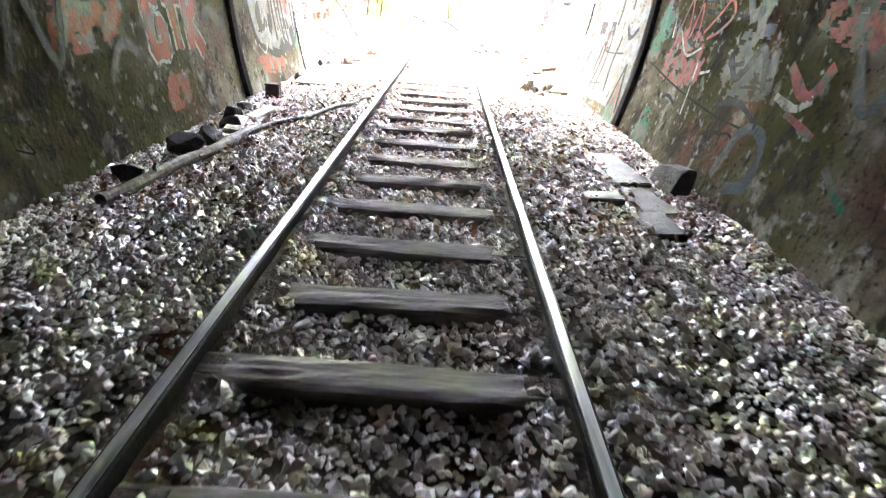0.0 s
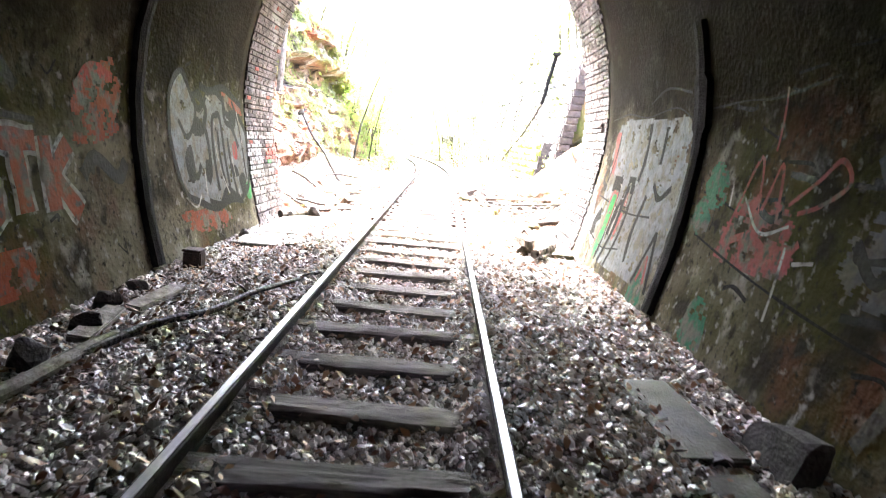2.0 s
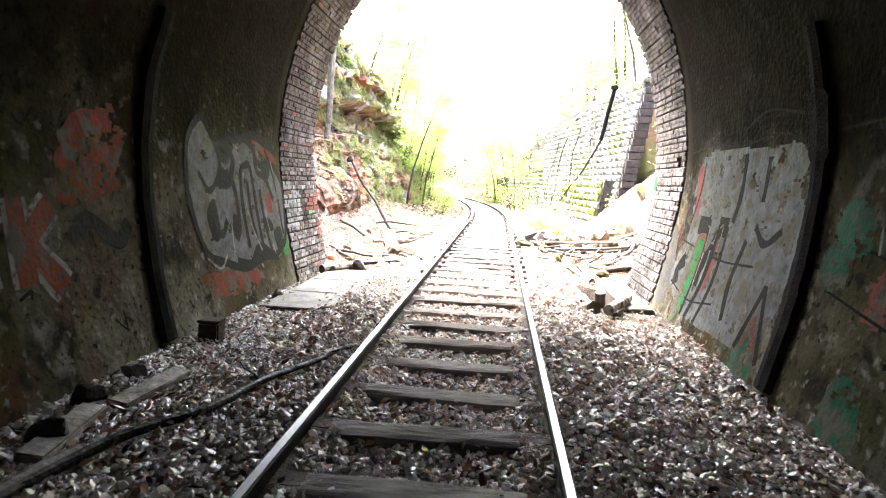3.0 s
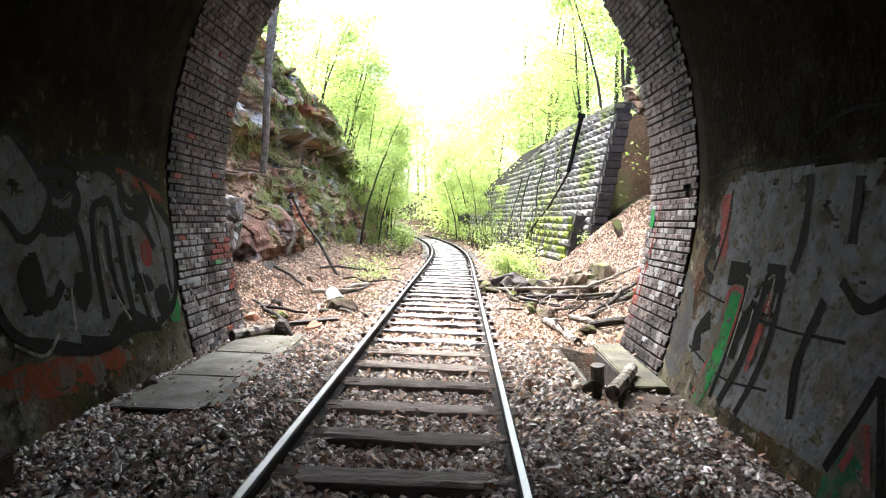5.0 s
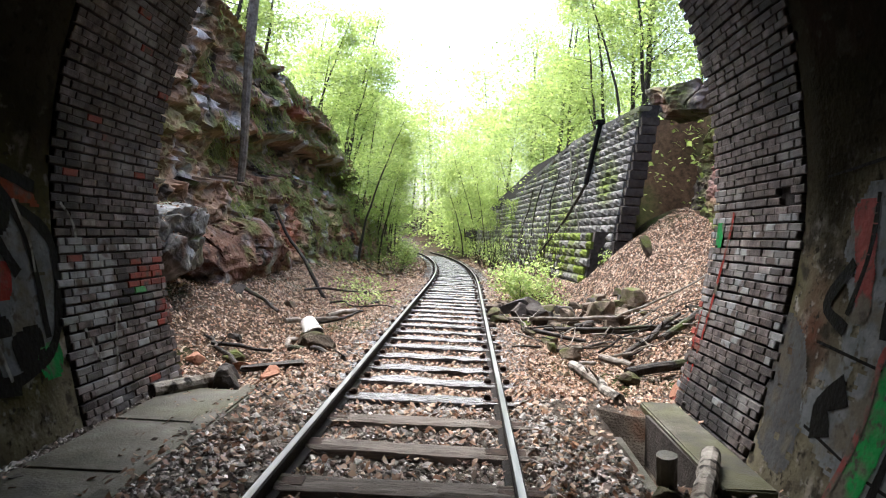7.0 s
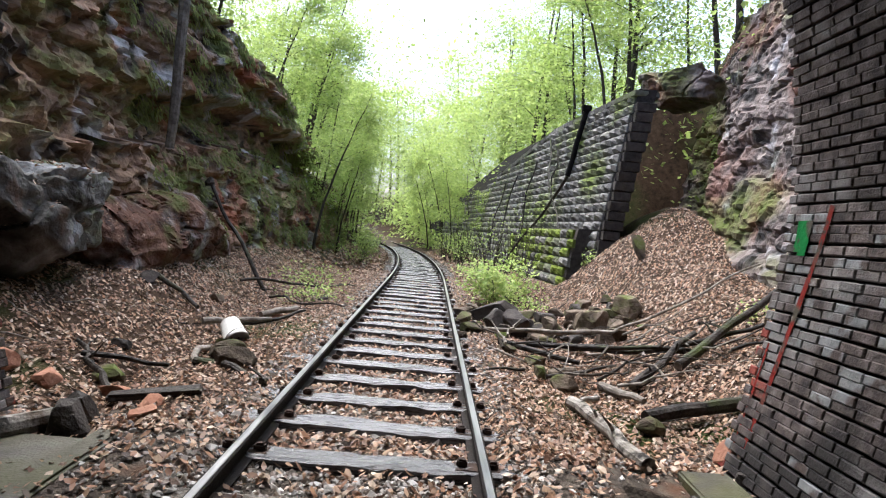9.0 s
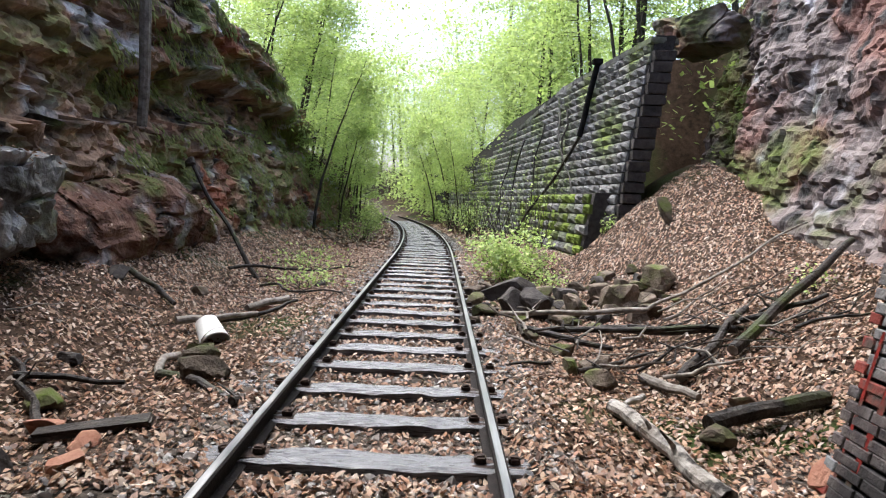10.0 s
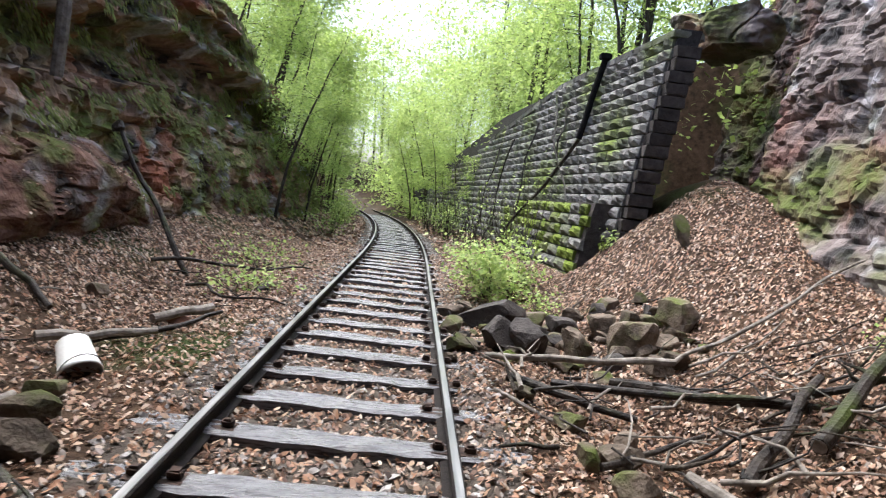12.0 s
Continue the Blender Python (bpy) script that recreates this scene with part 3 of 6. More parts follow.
def wall_core():
    bm = bmesh.new()
    L = 40.0
    pts = [wall_face(0, -0.2, -0.05), wall_face(L, -0.2, -0.05), wall_face(L, WALL_TOP - 0.08 - 3.2, -0.05), wall_face(14, WALL_TOP - 0.3, -0.05), wall_face(0, WALL_TOP - 0.08, -0.05)]
    f = [bm.verts.new(p) for p in pts]
    b = [bm.verts.new(p + Vector((0.42, 0, 0))) for p in pts]
    bm.faces.new(f)
    bm.faces.new(b[::-1])
    for i in range(5):
        bm.faces.new((f[i], b[i], b[(i + 1) % 5], f[(i + 1) % 5]))
    bmesh.ops.recalc_face_normals(bm, faces=bm.faces)
    return bm


part("core", wall_core(), MORTAR, retaining)


def block_mesh(name, w, h, seed, mat, depth=0.09):
    """A rock-faced stone, its face towards -x, standing on the origin and running along +y."""
    rng = random.Random(seed)
    n, m = 5, 4
    V, F = [], []
    for j in range(m):
        for i in range(n):
            edge = i in (0, n - 1) or j in (0, m - 1)
            V.append((-(0.0 if edge else depth * rng.uniform(0.35, 1.1)), w * i / (n - 1) + (0 if edge else rng.uniform(-.03, .03)), h * j / (m - 1) + (0 if edge else rng.uniform(-.02, .02))))
    k = len(V)
    for j, i in ((0, 0), (0, n - 1), (m - 1, n - 1), (m - 1, 0)):
        V.append((0.10, w * i / (n - 1), h * j / (m - 1)))
    for j in range(m - 1):
        for i in range(n - 1):
            a = j * n + i
            F.append((a, a + n, a + n + 1, a + 1))
    F.append([i for i in range(n)] + [k + 1, k])
    F.append([(m - 1) * n + i for i in range(n - 1, -1, -1)] + [k + 3, k + 2])
    F.append([j * n for j in range(m - 1, -1, -1)] + [k, k + 3])
    F.append([j * n + n - 1 for j in range(m)] + [k + 2, k + 1])
    d = bpy.data.meshes.new(name)
    d.from_pydata(V, [], F)
    d.materials.append(mat)
    return d


COURSE = 0.235
BLOCKS = {mm: [block_mesh("stone", w, COURSE - 0.022, 7 * i + int(w * 100), mm) for w in (0.42, 0.55, 0.68) for i in range(3)] for mm in (BLOCK, BLOCK_MOSS)}
WIDTHS = [0.42] * 3 + [0.55] * 3 + [0.68] * 3


def lay_wall():
    rng = random.Random(5)
    tilt = math.degrees(math.atan(BATTER))
    rest_v, rest_f, count = [], [], 0
    for c in range(int(WALL_TOP / COURSE)):
        z = c * COURSE
        u = rng.uniform(0, 0.1) if c % 2 else 0.0
        while u < 30:
            i = rng.randrange(9)
            w = WIDTHS[i]
            if z > WALL_TOP - 0.3 - 0.12 * max(0, u - 6):
                break
            mossy = z < 1.5 + 0.5 * noise.noise(Vector((u * 0.5, z, 1))) + 0.2 * (u < 3) and noise.noise(Vector((u * 0.7, z * 1.2, 7))) > -0.28
            mesh = BLOCKS[BLOCK_MOSS if mossy else BLOCK][i]
            m = Matrix.Translation(wall_face(u, z, 0.0)) @ pose(0, 0, 0, 0, tilt, math.degrees(-math.atan(WALL_RUN))) @ Matrix.Scale(rng.uniform(0.97, 1.0), 4)
            if count < 330 and u < 8.5:
                ob = new("stone", mesh)
                ob.parent = retaining
                ob.matrix_world = m
                count += 1
            else:
                base = len(rest_v)
                rest_v += [m @ v.co for v in mesh.vertices]
                rest_f += [tuple(base + a for a in p.vertices) for p in mesh.polygons]
            u += w + 0.018
    # the mossy plinth that stands proud of the foot
    for c in range(8):
        u = 0.35 + 0.2 * (c % 2)
        while u < 6.5 - 0.3 * c:
            i = rng.randrange(9)
            ob = new("plinth_stone", BLOCKS[BLOCK_MOSS if rng.random() < 0.7 else BLOCK][i])
            ob.parent = retaining
            ob.matrix_world = Matrix.Translation(wall_face(u, c * COURSE, 0.42)) @ pose(0, 0, 0, 0, tilt, math.degrees(-math.atan(WALL_RUN))) @ Matrix.Scale(rng.uniform(0.97, 1.0), 4)
            u += WIDTHS[i] + 0.018
    bm = bmesh.new()
    front = [bm.verts.new(wall_face(a, z, 0.36)) for a, z in ((0.36, -0.2), (6.6, -0.2), (4.4, 8 * COURSE), (0.36, 8 * COURSE))]
    rear = [bm.verts.new(wall_face(a, z, -0.02)) for a, z in ((0.36, -0.2), (6.6, -0.2), (4.4, 8 * COURSE), (0.36, 8 * COURSE))]
    bm.faces.new(front)
    bm.faces.new(rear[::-1])
    for k in range(4):
        bm.faces.new((front[k], rear[k], rear[(k + 1) % 4], front[(k + 1) % 4]))
    bmesh.ops.recalc_face_normals(bm, faces=bm.faces)
    # dark colour puts the shade of the plinth's end face into the backing
    part("plinth_core", bm, STONE_DARK, retaining, "backing of the mossy plinth, coloured dark for shade")
    ob = mesh_object("far_stones", rest_v, rest_f, BLOCK)
    ob.parent = retaining
    tagged(ob, kind="stuff")
    # the near end: dressed stones across the wall's thickness
    for c in range(int(WALL_TOP / COURSE) - 1):
        bm = box_bm(0.46 - 0.05 * (c % 2), 0.30, COURSE - 0.02, 0.015, 0.012, seed=c * 3)
        # darker than the other courses: the end face's shade is in the colour
        o = part("end_stone", bm, STONE_DARK, retaining, "wall end stone with deep shade in its colour")
        p = wall_face(0, c * COURSE + COURSE / 2)
        o.location = (p.x + 0.27, p.y - 0.06, p.z)
    for k in range(16):
        p = wall_face(k * 0.92, WALL_TOP - 0.27 - 0.12 * max(0, k * 0.92 - 6))
        bm = box_bm(0.62, 0.90, 0.16, 0.02, 0.012, seed=90 + k)
        o = part("coping_stone", bm, BLOCK, retaining, "weathered coping stone")
        o.location = (p.x + 0.22, p.y + 0.45, p.z + 0.09)
        o.rotation_euler = (-0.12 if k > 6 else 0, 0, -math.atan(WALL_RUN))


lay_wall()

# ---- track ----
def rail_thing(side):
    prof = [(-.062, 0), (.062, 0), (.062, .012), (.012, .028), (.010, .098), (.034, .112), (.035, .140), (.028, .148), (-.028, .148), (-.035, .140), (-.034, .112), (-.010, .098), (-.012, .028), (-.062, .012)]
    ys_ = [-15.5, 0.0, 28.0] + list(np.arange(29, 100, 1.5))
    t = thing("rail", "worn steel railway rail with a shiny head", "rail", "pair of rails", at=pose(track_x(0) + 0.75 * side, 0, 0))
    def sweep(pr, name, mat, lab=""):
        bm = bmesh.new()
        rings = [[bm.verts.new((track_x(y) - TX + a, y, ZR - 0.148 + b)) for a, b in pr] for y in ys_]
        n = len(pr)
        for r0, r1 in zip(rings, rings[1:]):
            for i in range(n):
                bm.faces.new((r0[i], r0[(i + 1) % n], r1[(i + 1) % n], r1[i]))
        bm.faces.new(rings[0])
        bm.faces.new(rings[-1][::-1])
        bmesh.ops.recalc_face_normals(bm, faces=bm.faces)
        part(name, bm, mat, t, lab)
    sweep(prof, "web", RAIL)
    sweep([(-.023, .1465), (.023, .1465), (.021, .1515), (-.021, .1515)], "running_surface", RAIL_TOP, "bright worn running surface")


for s in (-1, 1):
    rail_thing(s)


def beam_bm(seed, worn):
    rng = random.Random(seed)
    bm = bmesh.new()
    nx, ny = 26, 7
    top, bot = [], []
    for i in range(nx + 1):
        for j in range(ny + 1):
            x, y = -1.25 + 2.5 * i / nx, -0.12 + 0.24 * j / ny
            e = 0.012 * noise.noise(Vector((x * 1.5, y * 22, seed))) + worn * 0.014 * noise.noise(Vector((x * 6, y * 40, seed + 3)))
            edge = 0.012 * noise.noise(Vector((x * 5, seed, j)))
            top.append(bm.verts.new((x, y + (edge if j in (0, ny) else 0), 0.035 + e - (0.014 if j in (0, ny) else 0) - (0.012 if i in (0, nx) else 0))))
    for i in range(nx):
        for j in range(ny):
            a = i * (ny + 1) + j
            bm.faces.new((top[a], top[a + ny + 1], top[a + ny + 2], top[a + 1]))
    rim = [top[i * (ny + 1)] for i in range(nx + 1)] + [top[nx * (ny + 1) + j] for j in range(1, ny + 1)] + [top[i * (ny + 1) + ny] for i in range(nx - 1, -1, -1)] + [top[j] for j in range(ny - 1, 0, -1)]
    low = [bm.verts.new((v.co.x, v.co.y, -0.10)) for v in rim]
    for i in range(len(rim)):
        k = (i + 1) % len(rim)
        bm.faces.new((rim[i], low[i], low[k], rim[k]))
    bmesh.ops.recalc_face_normals(bm, faces=bm.faces)
    return bm


def sleeper_thing(seed, wet):
    lab = "wet weathered timber sleeper under the rails" if wet else "dusty brown timber sleeper bedded in ballast"
    t = thing("sleeper", lab, "sleeper", "track sleepers")
    part("beam", beam_bm(seed, 1.4 if wet else 0.7), WOOD_WET if wet else WOOD_DRY, t)
    for s in (-1, 1):
        plate = part("base_plate", box_bm(0.30, 0.15, 0.02, 0.004, centre=(0.75 * s, 0, 0.028)), IRON, t, "rusty iron base plate")
        for q in (-1, 1) if wet else ():
            part("clip", box_bm(0.07, 0.07, 0.055, 0.012, 0.004, seed=seed + q, centre=(0.75 * s + 0.10 * q, 0, 0.06)), IRON, plate)
    return t


SLEEPERS = []
y = 4.64 - 0.78 * 7
while y < 10.6:
    SLEEPERS.append(y)
    y += 0.78
y = 10.88
while y < 14.3:
    SLEEPERS.append(y)
    y += 0.762
y = 14.69
while y < 58:
    SLEEPERS.append(y)
    y += 0.735
masters = {w: [sleeper_thing(100 * w + k, w) for k in range(3)] for w in (0, 1)}
used = {0: 0, 1: 0}
for i, y in enumerate(SLEEPERS):
    w = 1 if y > 14.3 else 0
    m = pose(track_x(y) + 0.03 * math.sin(i * 2.7), y, 0.006 * math.sin(i * 1.9) + (.008 if w else .012), 0, 0, math.degrees(math.atan(max(0, y - 28) / 190)) + 1.1 * math.sin(i * 4.1))
    if used[w] < 3:
        masters[w][used[w]].matrix_world = m
        used[w] += 1
    else:
        copy_thing(masters[w][i % 3], m)

# ---- ballast and fallen leaves ----
rng = np.random.default_rng(4)


def scatter_stones(name, xy, size, mat, label, sink=0.3):
    """Angular stones: six-sided double pyramids pulled out of shape."""
    n = len(xy)
    ang = rng.uniform(0, 2 * np.pi, n)
    base = np.array([[1, 0, 0], [.3, .95, 0], [-.8, .6, 0], [-.8, -.6, 0], [.3, -.95, 0], [.35, .25, 1], [-.4, -.2, 1], [-.1, 0, -1]])
    V = base[None] * (1 + rng.uniform(-.35, .35, (n, 8, 3)))
    V = V * size[:, None, None] * np.stack([rng.uniform(.7, 1.4, n), rng.uniform(.6, 1.0, n), rng.uniform(.35, .8, n)], -1)[:, None, :]
    tilt = rng.uniform(-.6, .6, n)
    c, s = np.cos(tilt)[:, None], np.sin(tilt)[:, None]
    V = np.stack([V[..., 0] * c - V[..., 2] * s, V[..., 1], V[..., 0] * s + V[..., 2] * c], -1)
    c, s = np.cos(ang)[:, None], np.sin(ang)[:, None]
    V = np.stack([V[..., 0] * c - V[..., 1] * s, V[..., 0] * s + V[..., 1] * c, V[..., 2]], -1)
    V[..., 0] += xy[:, 0, None]
    V[..., 1] += xy[:, 1, None]
    V[..., 2] += (land(xy[:, 0], xy[:, 1]) + size * sink)[:, None]
    T = np.array([[0, 1, 5], [1, 2, 5], [2, 6, 5], [2, 3, 6], [3, 4, 6], [4, 5, 6], [4, 0, 5], [1, 0, 7], [2, 1, 7], [3, 2, 7], [4, 3, 7], [0, 4, 7]])
    F = (np.arange(n)[:, None, None] * 8 + T[None]).reshape(-1, 3)
    return tagged(from_arrays(name, V.reshape(-1, 3), F, mat), label, "ballast", kind="stuff")


def keep_clear(xy):
    x, y = xy[:, 0], xy[:, 1]
    c = np.array([centre_x(v) for v in y])
    rail = np.abs(np.abs(x - (TX - np.maximum(0, y - 28) ** 2 / 380)) - 0.75) < 0.055
    slab_l = (x < -1.9) & (x > -2.6) & (y > 11.3) & (y < 14.7) & (rng.random(len(x)) < 0.72 - 0.5 * (x < -2.45))
    slab_r = (x > 1.42) & (y > 12.0) & (y < 15.1) & ((rng.random(len(x)) < 0.85) | (y > 12.9) & (y < 14.75) & (x < 2.03))
    wall = (y < 15.3) & (np.abs(x - c) > 2.6)
    return ~(rail | slab_l | slab_r | wall)


def on_beam(xy, share):
    """Leaves out most pieces that would lie on a sleeper."""
    yy = np.array(SLEEPERS)
    d = np.min(np.abs(xy[:, 1][:, None] - yy[None]), axis=1)
    return (d > 0.125) | ((np.abs(xy[:, 0] - TX) > 0.74) | (xy[:, 0] - TX > 0.50)) & (rng.random(len(xy)) < 0.85) | (rng.random(len(xy)) < share)


xy = np.stack([rng.uniform(-2.8, 2.6, 82000), 0.4 + 15 * rng.random(82000) ** 1.15], -1)
xy = xy[keep_clear(xy)]
xy = xy[on_beam(xy, 0.04)]
xy = xy[(xy[:, 1] < 13.4) | (np.abs(xy[:, 0] - TX) < 1.2) | (rng.random(len(xy)) < 0.3)]
# stones towards the mouth take the darker copy, against the daylight there
near_mouth = xy[:, 1] + rng.normal(0, 1.2, len(xy)) > 12.0
scatter_stones("ballast", xy[~near_mouth], rng.gamma(5, 0.0029, (~near_mouth).sum()) + 0.006, GRAVEL, "grey and brown crushed stone ballast")
scatter_stones("ballast", xy[near_mouth], rng.gamma(5, 0.0029, near_mouth.sum()) + 0.006, GRAVEL_DIMMED, "brown-grey ballast at the tunnel mouth, toned down for daylight")
xy = np.stack([rng.uniform(-1.4, 1.1, 9000), 15.2 + 26 * rng.random(9000) ** 1.3], -1)
xy = xy[keep_clear(xy)]
xy = xy[on_beam(xy, 0.03)]
scatter_stones("ballast_outside", xy, rng.gamma(4, 0.0034, len(xy)) + 0.006, GRAVEL_DIMMED, "crushed stone ballast among fallen leaves")


def scatter_leaves(name, xy, size, mat, label, lift=0.012):
    """Curled fallen leaves: each a folded, pointed blade of four triangles."""
    n = len(xy)
    base = np.array([[-1, 0, 0], [-.25, .55, .25], [-.25, -.55, .25], [.55, .42, .15], [.55, -.42, .2], [1.1, 0, .1]])
    V = base[None] * (1 + rng.uniform(-.3, .3, (n, 6, 3)))
    V[..., 2] *= rng.uniform(-1.2, 1.8, n)[:, None]
    V *= size[:, None, None]
    a, b = rng.uniform(-.75, .75, n)[:, None], rng.uniform(-.75, .75, n)[:, None]
    V[..., 2] += V[..., 0] * a + V[..., 1] * b
    g = rng.uniform(0, 2 * np.pi, n)
    c, s = np.cos(g)[:, None], np.sin(g)[:, None]
    V = np.stack([V[..., 0] * c - V[..., 1] * s, V[..., 0] * s + V[..., 1] * c, V[..., 2]], -1)
    e = 0.05
    gx = (land(xy[:, 0] + e, xy[:, 1]) - land(xy[:, 0] - e, xy[:, 1])) / (2 * e)
    gy = (land(xy[:, 0], xy[:, 1] + e) - land(xy[:, 0], xy[:, 1] - e)) / (2 * e)
    V[..., 2] += V[..., 0] * gx[:, None] + V[..., 1] * gy[:, None] + (land(xy[:, 0], xy[:, 1]) + lift + rng.random(n) * 0.02)[:, None]
    V[..., 0] += xy[:, 0, None]
    V[..., 1] += xy[:, 1, None]
    T = np.array([[0, 2, 1], [1, 2, 4], [1, 4, 3], [3, 4, 5]])
    F = (np.arange(n)[:, None, None] * 6 + T[None]).reshape(-1, 3)
    return tagged(from_arrays(name, V.reshape(-1, 3), F, mat), label, "leaves", kind="stuff")


n = 165000
xy = np.stack([rng.uniform(-5.6, 5.9, n), 14.9 + 17 * rng.random(n) ** 1.25], -1)
d = np.abs(xy[:, 0] - TX)
xy = xy[keep_clear(xy) & ((d > 1.25) | (rng.random(n) < 0.62)) & ~((xy[:, 1] > 25.7) & (xy[:, 0] > 3.2))]
xy = xy[on_beam(xy, 0.03)]
xy = xy[(xy[:, 0] > -1.2) | (xy[:, 1] > 20) | (rng.random(len(xy)) < 0.62)]
scatter_leaves("fallen_leaves", xy, rng.uniform(.012, .030, len(xy)), LITTER, "brown and pale fallen beech leaves")
n = 16000
xy = np.stack([rng.uniform(-6, 4, n), rng.uniform(31, 52, n)], -1)
xy = xy[(np.abs(xy[:, 0] - (TX - np.maximum(0, xy[:, 1] - 28) ** 2 / 380)) > 1.2)]
scatter_leaves("fallen_leaves", xy, rng.uniform(.04, .075, len(xy)), LITTER, "brown leaves on the far trackside")
n = 9000
xy = np.stack([rng.uniform(-2.6, 2.4, n), 15.2 - 11 * rng.random(n) ** 1.4], -1)
xy = xy[keep_clear(xy)]
scatter_leaves("blown_leaves", xy, rng.uniform(.018, .038, len(xy)), LITTER, "dry leaves blown into the tunnel mouth", 0.03)

# ---- trees ----
def leaf_cloud(centres, spread, count, size, seed, flat=0.55):
    """Arrays of small folded leaves about the given twig tips."""
    g = np.random.default_rng(seed)
    c = np.asarray(centres)[g.integers(0, len(centres), count)]
    p = c + g.normal(0, 1, (count, 3)) * spread * np.array([1, 1, flat])
    L = size * g.uniform(.6, 1.3, count)
    az, el = g.uniform(0, 2 * np.pi, count), g.normal(-0.15, 0.45, count)
    d = np.stack([np.cos(az) * np.cos(el), np.sin(az) * np.cos(el), np.sin(el)], -1)
    s = np.stack([-np.sin(az), np.cos(az), g.normal(0, .5, count)], -1)
    w = (L * 0.33)[:, None]
    a, b = p, p + d * L[:, None]
    m = p + d * (L * .5)[:, None]
    V = np.stack([a, m + s * w, b, m - s * w], 1).reshape(-1, 3)
    i = np.arange(count) * 4
    return V, np.stack([i, i + 1, i + 2, i + 3], -1)


def tree_thing(seed, tall, lean, radius, leaves, leaf_size, low=0.35, label="slender young beech tree in fresh leaf"):
    rng = random.Random(seed)
    t = thing("tree", label, "tree", "woodland trees")
    n = 10
    pts = [Vector((lean[0] * (i / n) ** 1.4 * tall + 0.12 * noise.noise(Vector((i * .5, seed, 0))), lean[1] * (i / n) ** 1.4 * tall + 0.12 * noise.noise(Vector((seed, i * .5, 0))), tall * i / n - (0.5 if i == 0 else 0))) for i in range(n + 1)]
    part("trunk", tube_bm(pts, [radius * (1 - 0.85 * i / n) + 0.006 for i in range(n + 1)], 8, 0.06, seed), BARK, t, smooth=True)
    bm = bmesh.new()
    tips = []
    for k in range(int(12 + tall * 1.2)):
        u = low + (1 - low) * rng.random() ** 0.9
        i = min(n - 1, int(u * n))
        p = pts[i].lerp(pts[i + 1], u * n - i)
        az = rng.uniform(0, 2 * math.pi)
        ln = tall * rng.uniform(0.12, 0.28) * (1.25 - 0.7 * u)
        d = Vector((math.cos(az), math.sin(az), rng.uniform(-0.05, 0.55)))
        mid = p + d * ln * 0.5 + Vector((0, 0, 0.06 * ln))
        end = p + d * ln + Vector((0, 0, -0.05 * ln))
        b = tube_bm([p, mid, end], [radius * 0.28 * (1.2 - u), radius * 0.16 * (1.2 - u), 0.004], 5, 0, seed, False)
        me = bpy.data.meshes.new("limb")
        b.to_mesh(me)
        b.free()
        bm.from_mesh(me)
        bpy.data.meshes.remove(me)
        for q in (0.45, 0.7, 0.9, 1.05):
            tips.append(p + d * ln * q + Vector((rng.uniform(-.2, .2), rng.uniform(-.2, .2), rng.uniform(-.1, .1))) * ln * 0.6)
    tagged(part("branchwork", bm, BARK, t), kind="stuff")
    V, F = leaf_cloud([tuple(v) for v in tips], tall * 0.045, leaves, leaf_size, seed)
    crown = from_arrays("crown", V, F, LEAF)
    crown.parent = t
    tagged(crown, "light green spring leaves", kind="stuff")
    return t


KINDS = [tree_thing(1, 9.0, (0.10, -0.02), 0.09, 3800, 0.13), tree_thing(2, 12.0, (0.16, 0.02), 0.12, 5200, 0.14), tree_thing(3, 7.0, (0.28, -0.05), 0.06, 2900, 0.12),
         tree_thing(4, 13.0, (-0.06, -0.06), 0.16, 5600, 0.15, 0.3, "tall forest tree with a pale green crown"), tree_thing(5, 5.0, (0.12, 0.05), 0.04, 2400, 0.11, 0.15, "thin leafy sapling on the bank")]
placed = set()


def plant(k, x, y, turn, size=1.0, dz=0.0):
    m = pose(x, y, height(x, y) - 0.05 + dz, 0, 0, turn) @ Matrix.Scale(size, 4)
    if k in placed:
        o = copy_thing(KINDS[k], m)
        o.scale = (size,) * 3
    else:
        KINDS[k].matrix_world = m
        placed.add(k)


wood = random.Random(12)
# top of the left cliff, leaning over the cutting
for i in range(24):
    y = 22 + i * 1.45 + wood.uniform(-.5, .5)
    plant(wood.choice((0, 1, 2, 2, 0)), track_x(y) - TX - 6.9 - wood.random() ** 1.5 * 5 + max(0, min(2.4, (y - 30) * .12)), y, wood.uniform(-35, 35), wood.uniform(.75, 1.1))
# foot of the left cliff, further on
for i in range(14):
    y = 34 + i * 1.9
    plant(wood.choice((2, 4, 2, 4, 0)), track_x(y) - TX - wood.uniform(3.6, 5.0) + max(0, (y - 36) * .06), y, wood.uniform(-30, 20), wood.uniform(.65, 1.0))
# above the retaining wall
for i in range(24):
    y = 26.5 + i * 1.5 + wood.uniform(-.5, .5)
    plant(wood.choice((0, 1, 2, 3, 0)), WALL_X + WALL_RUN * (y - 26) + (2.4 if y > 30.2 else 4.9) + wood.random() ** 1.3 * 6.0, y, 180 + wood.uniform(-50, 50), wood.uniform(.75, 1.1))
for i in range(12):
    y = 42 + i * 2.2
    plant(wood.choice((2, 4, 4)), track_x(y) + wood.uniform(2.0, 3.6), y, 180 + wood.uniform(-40, 40), wood.uniform(.6, 1.0))
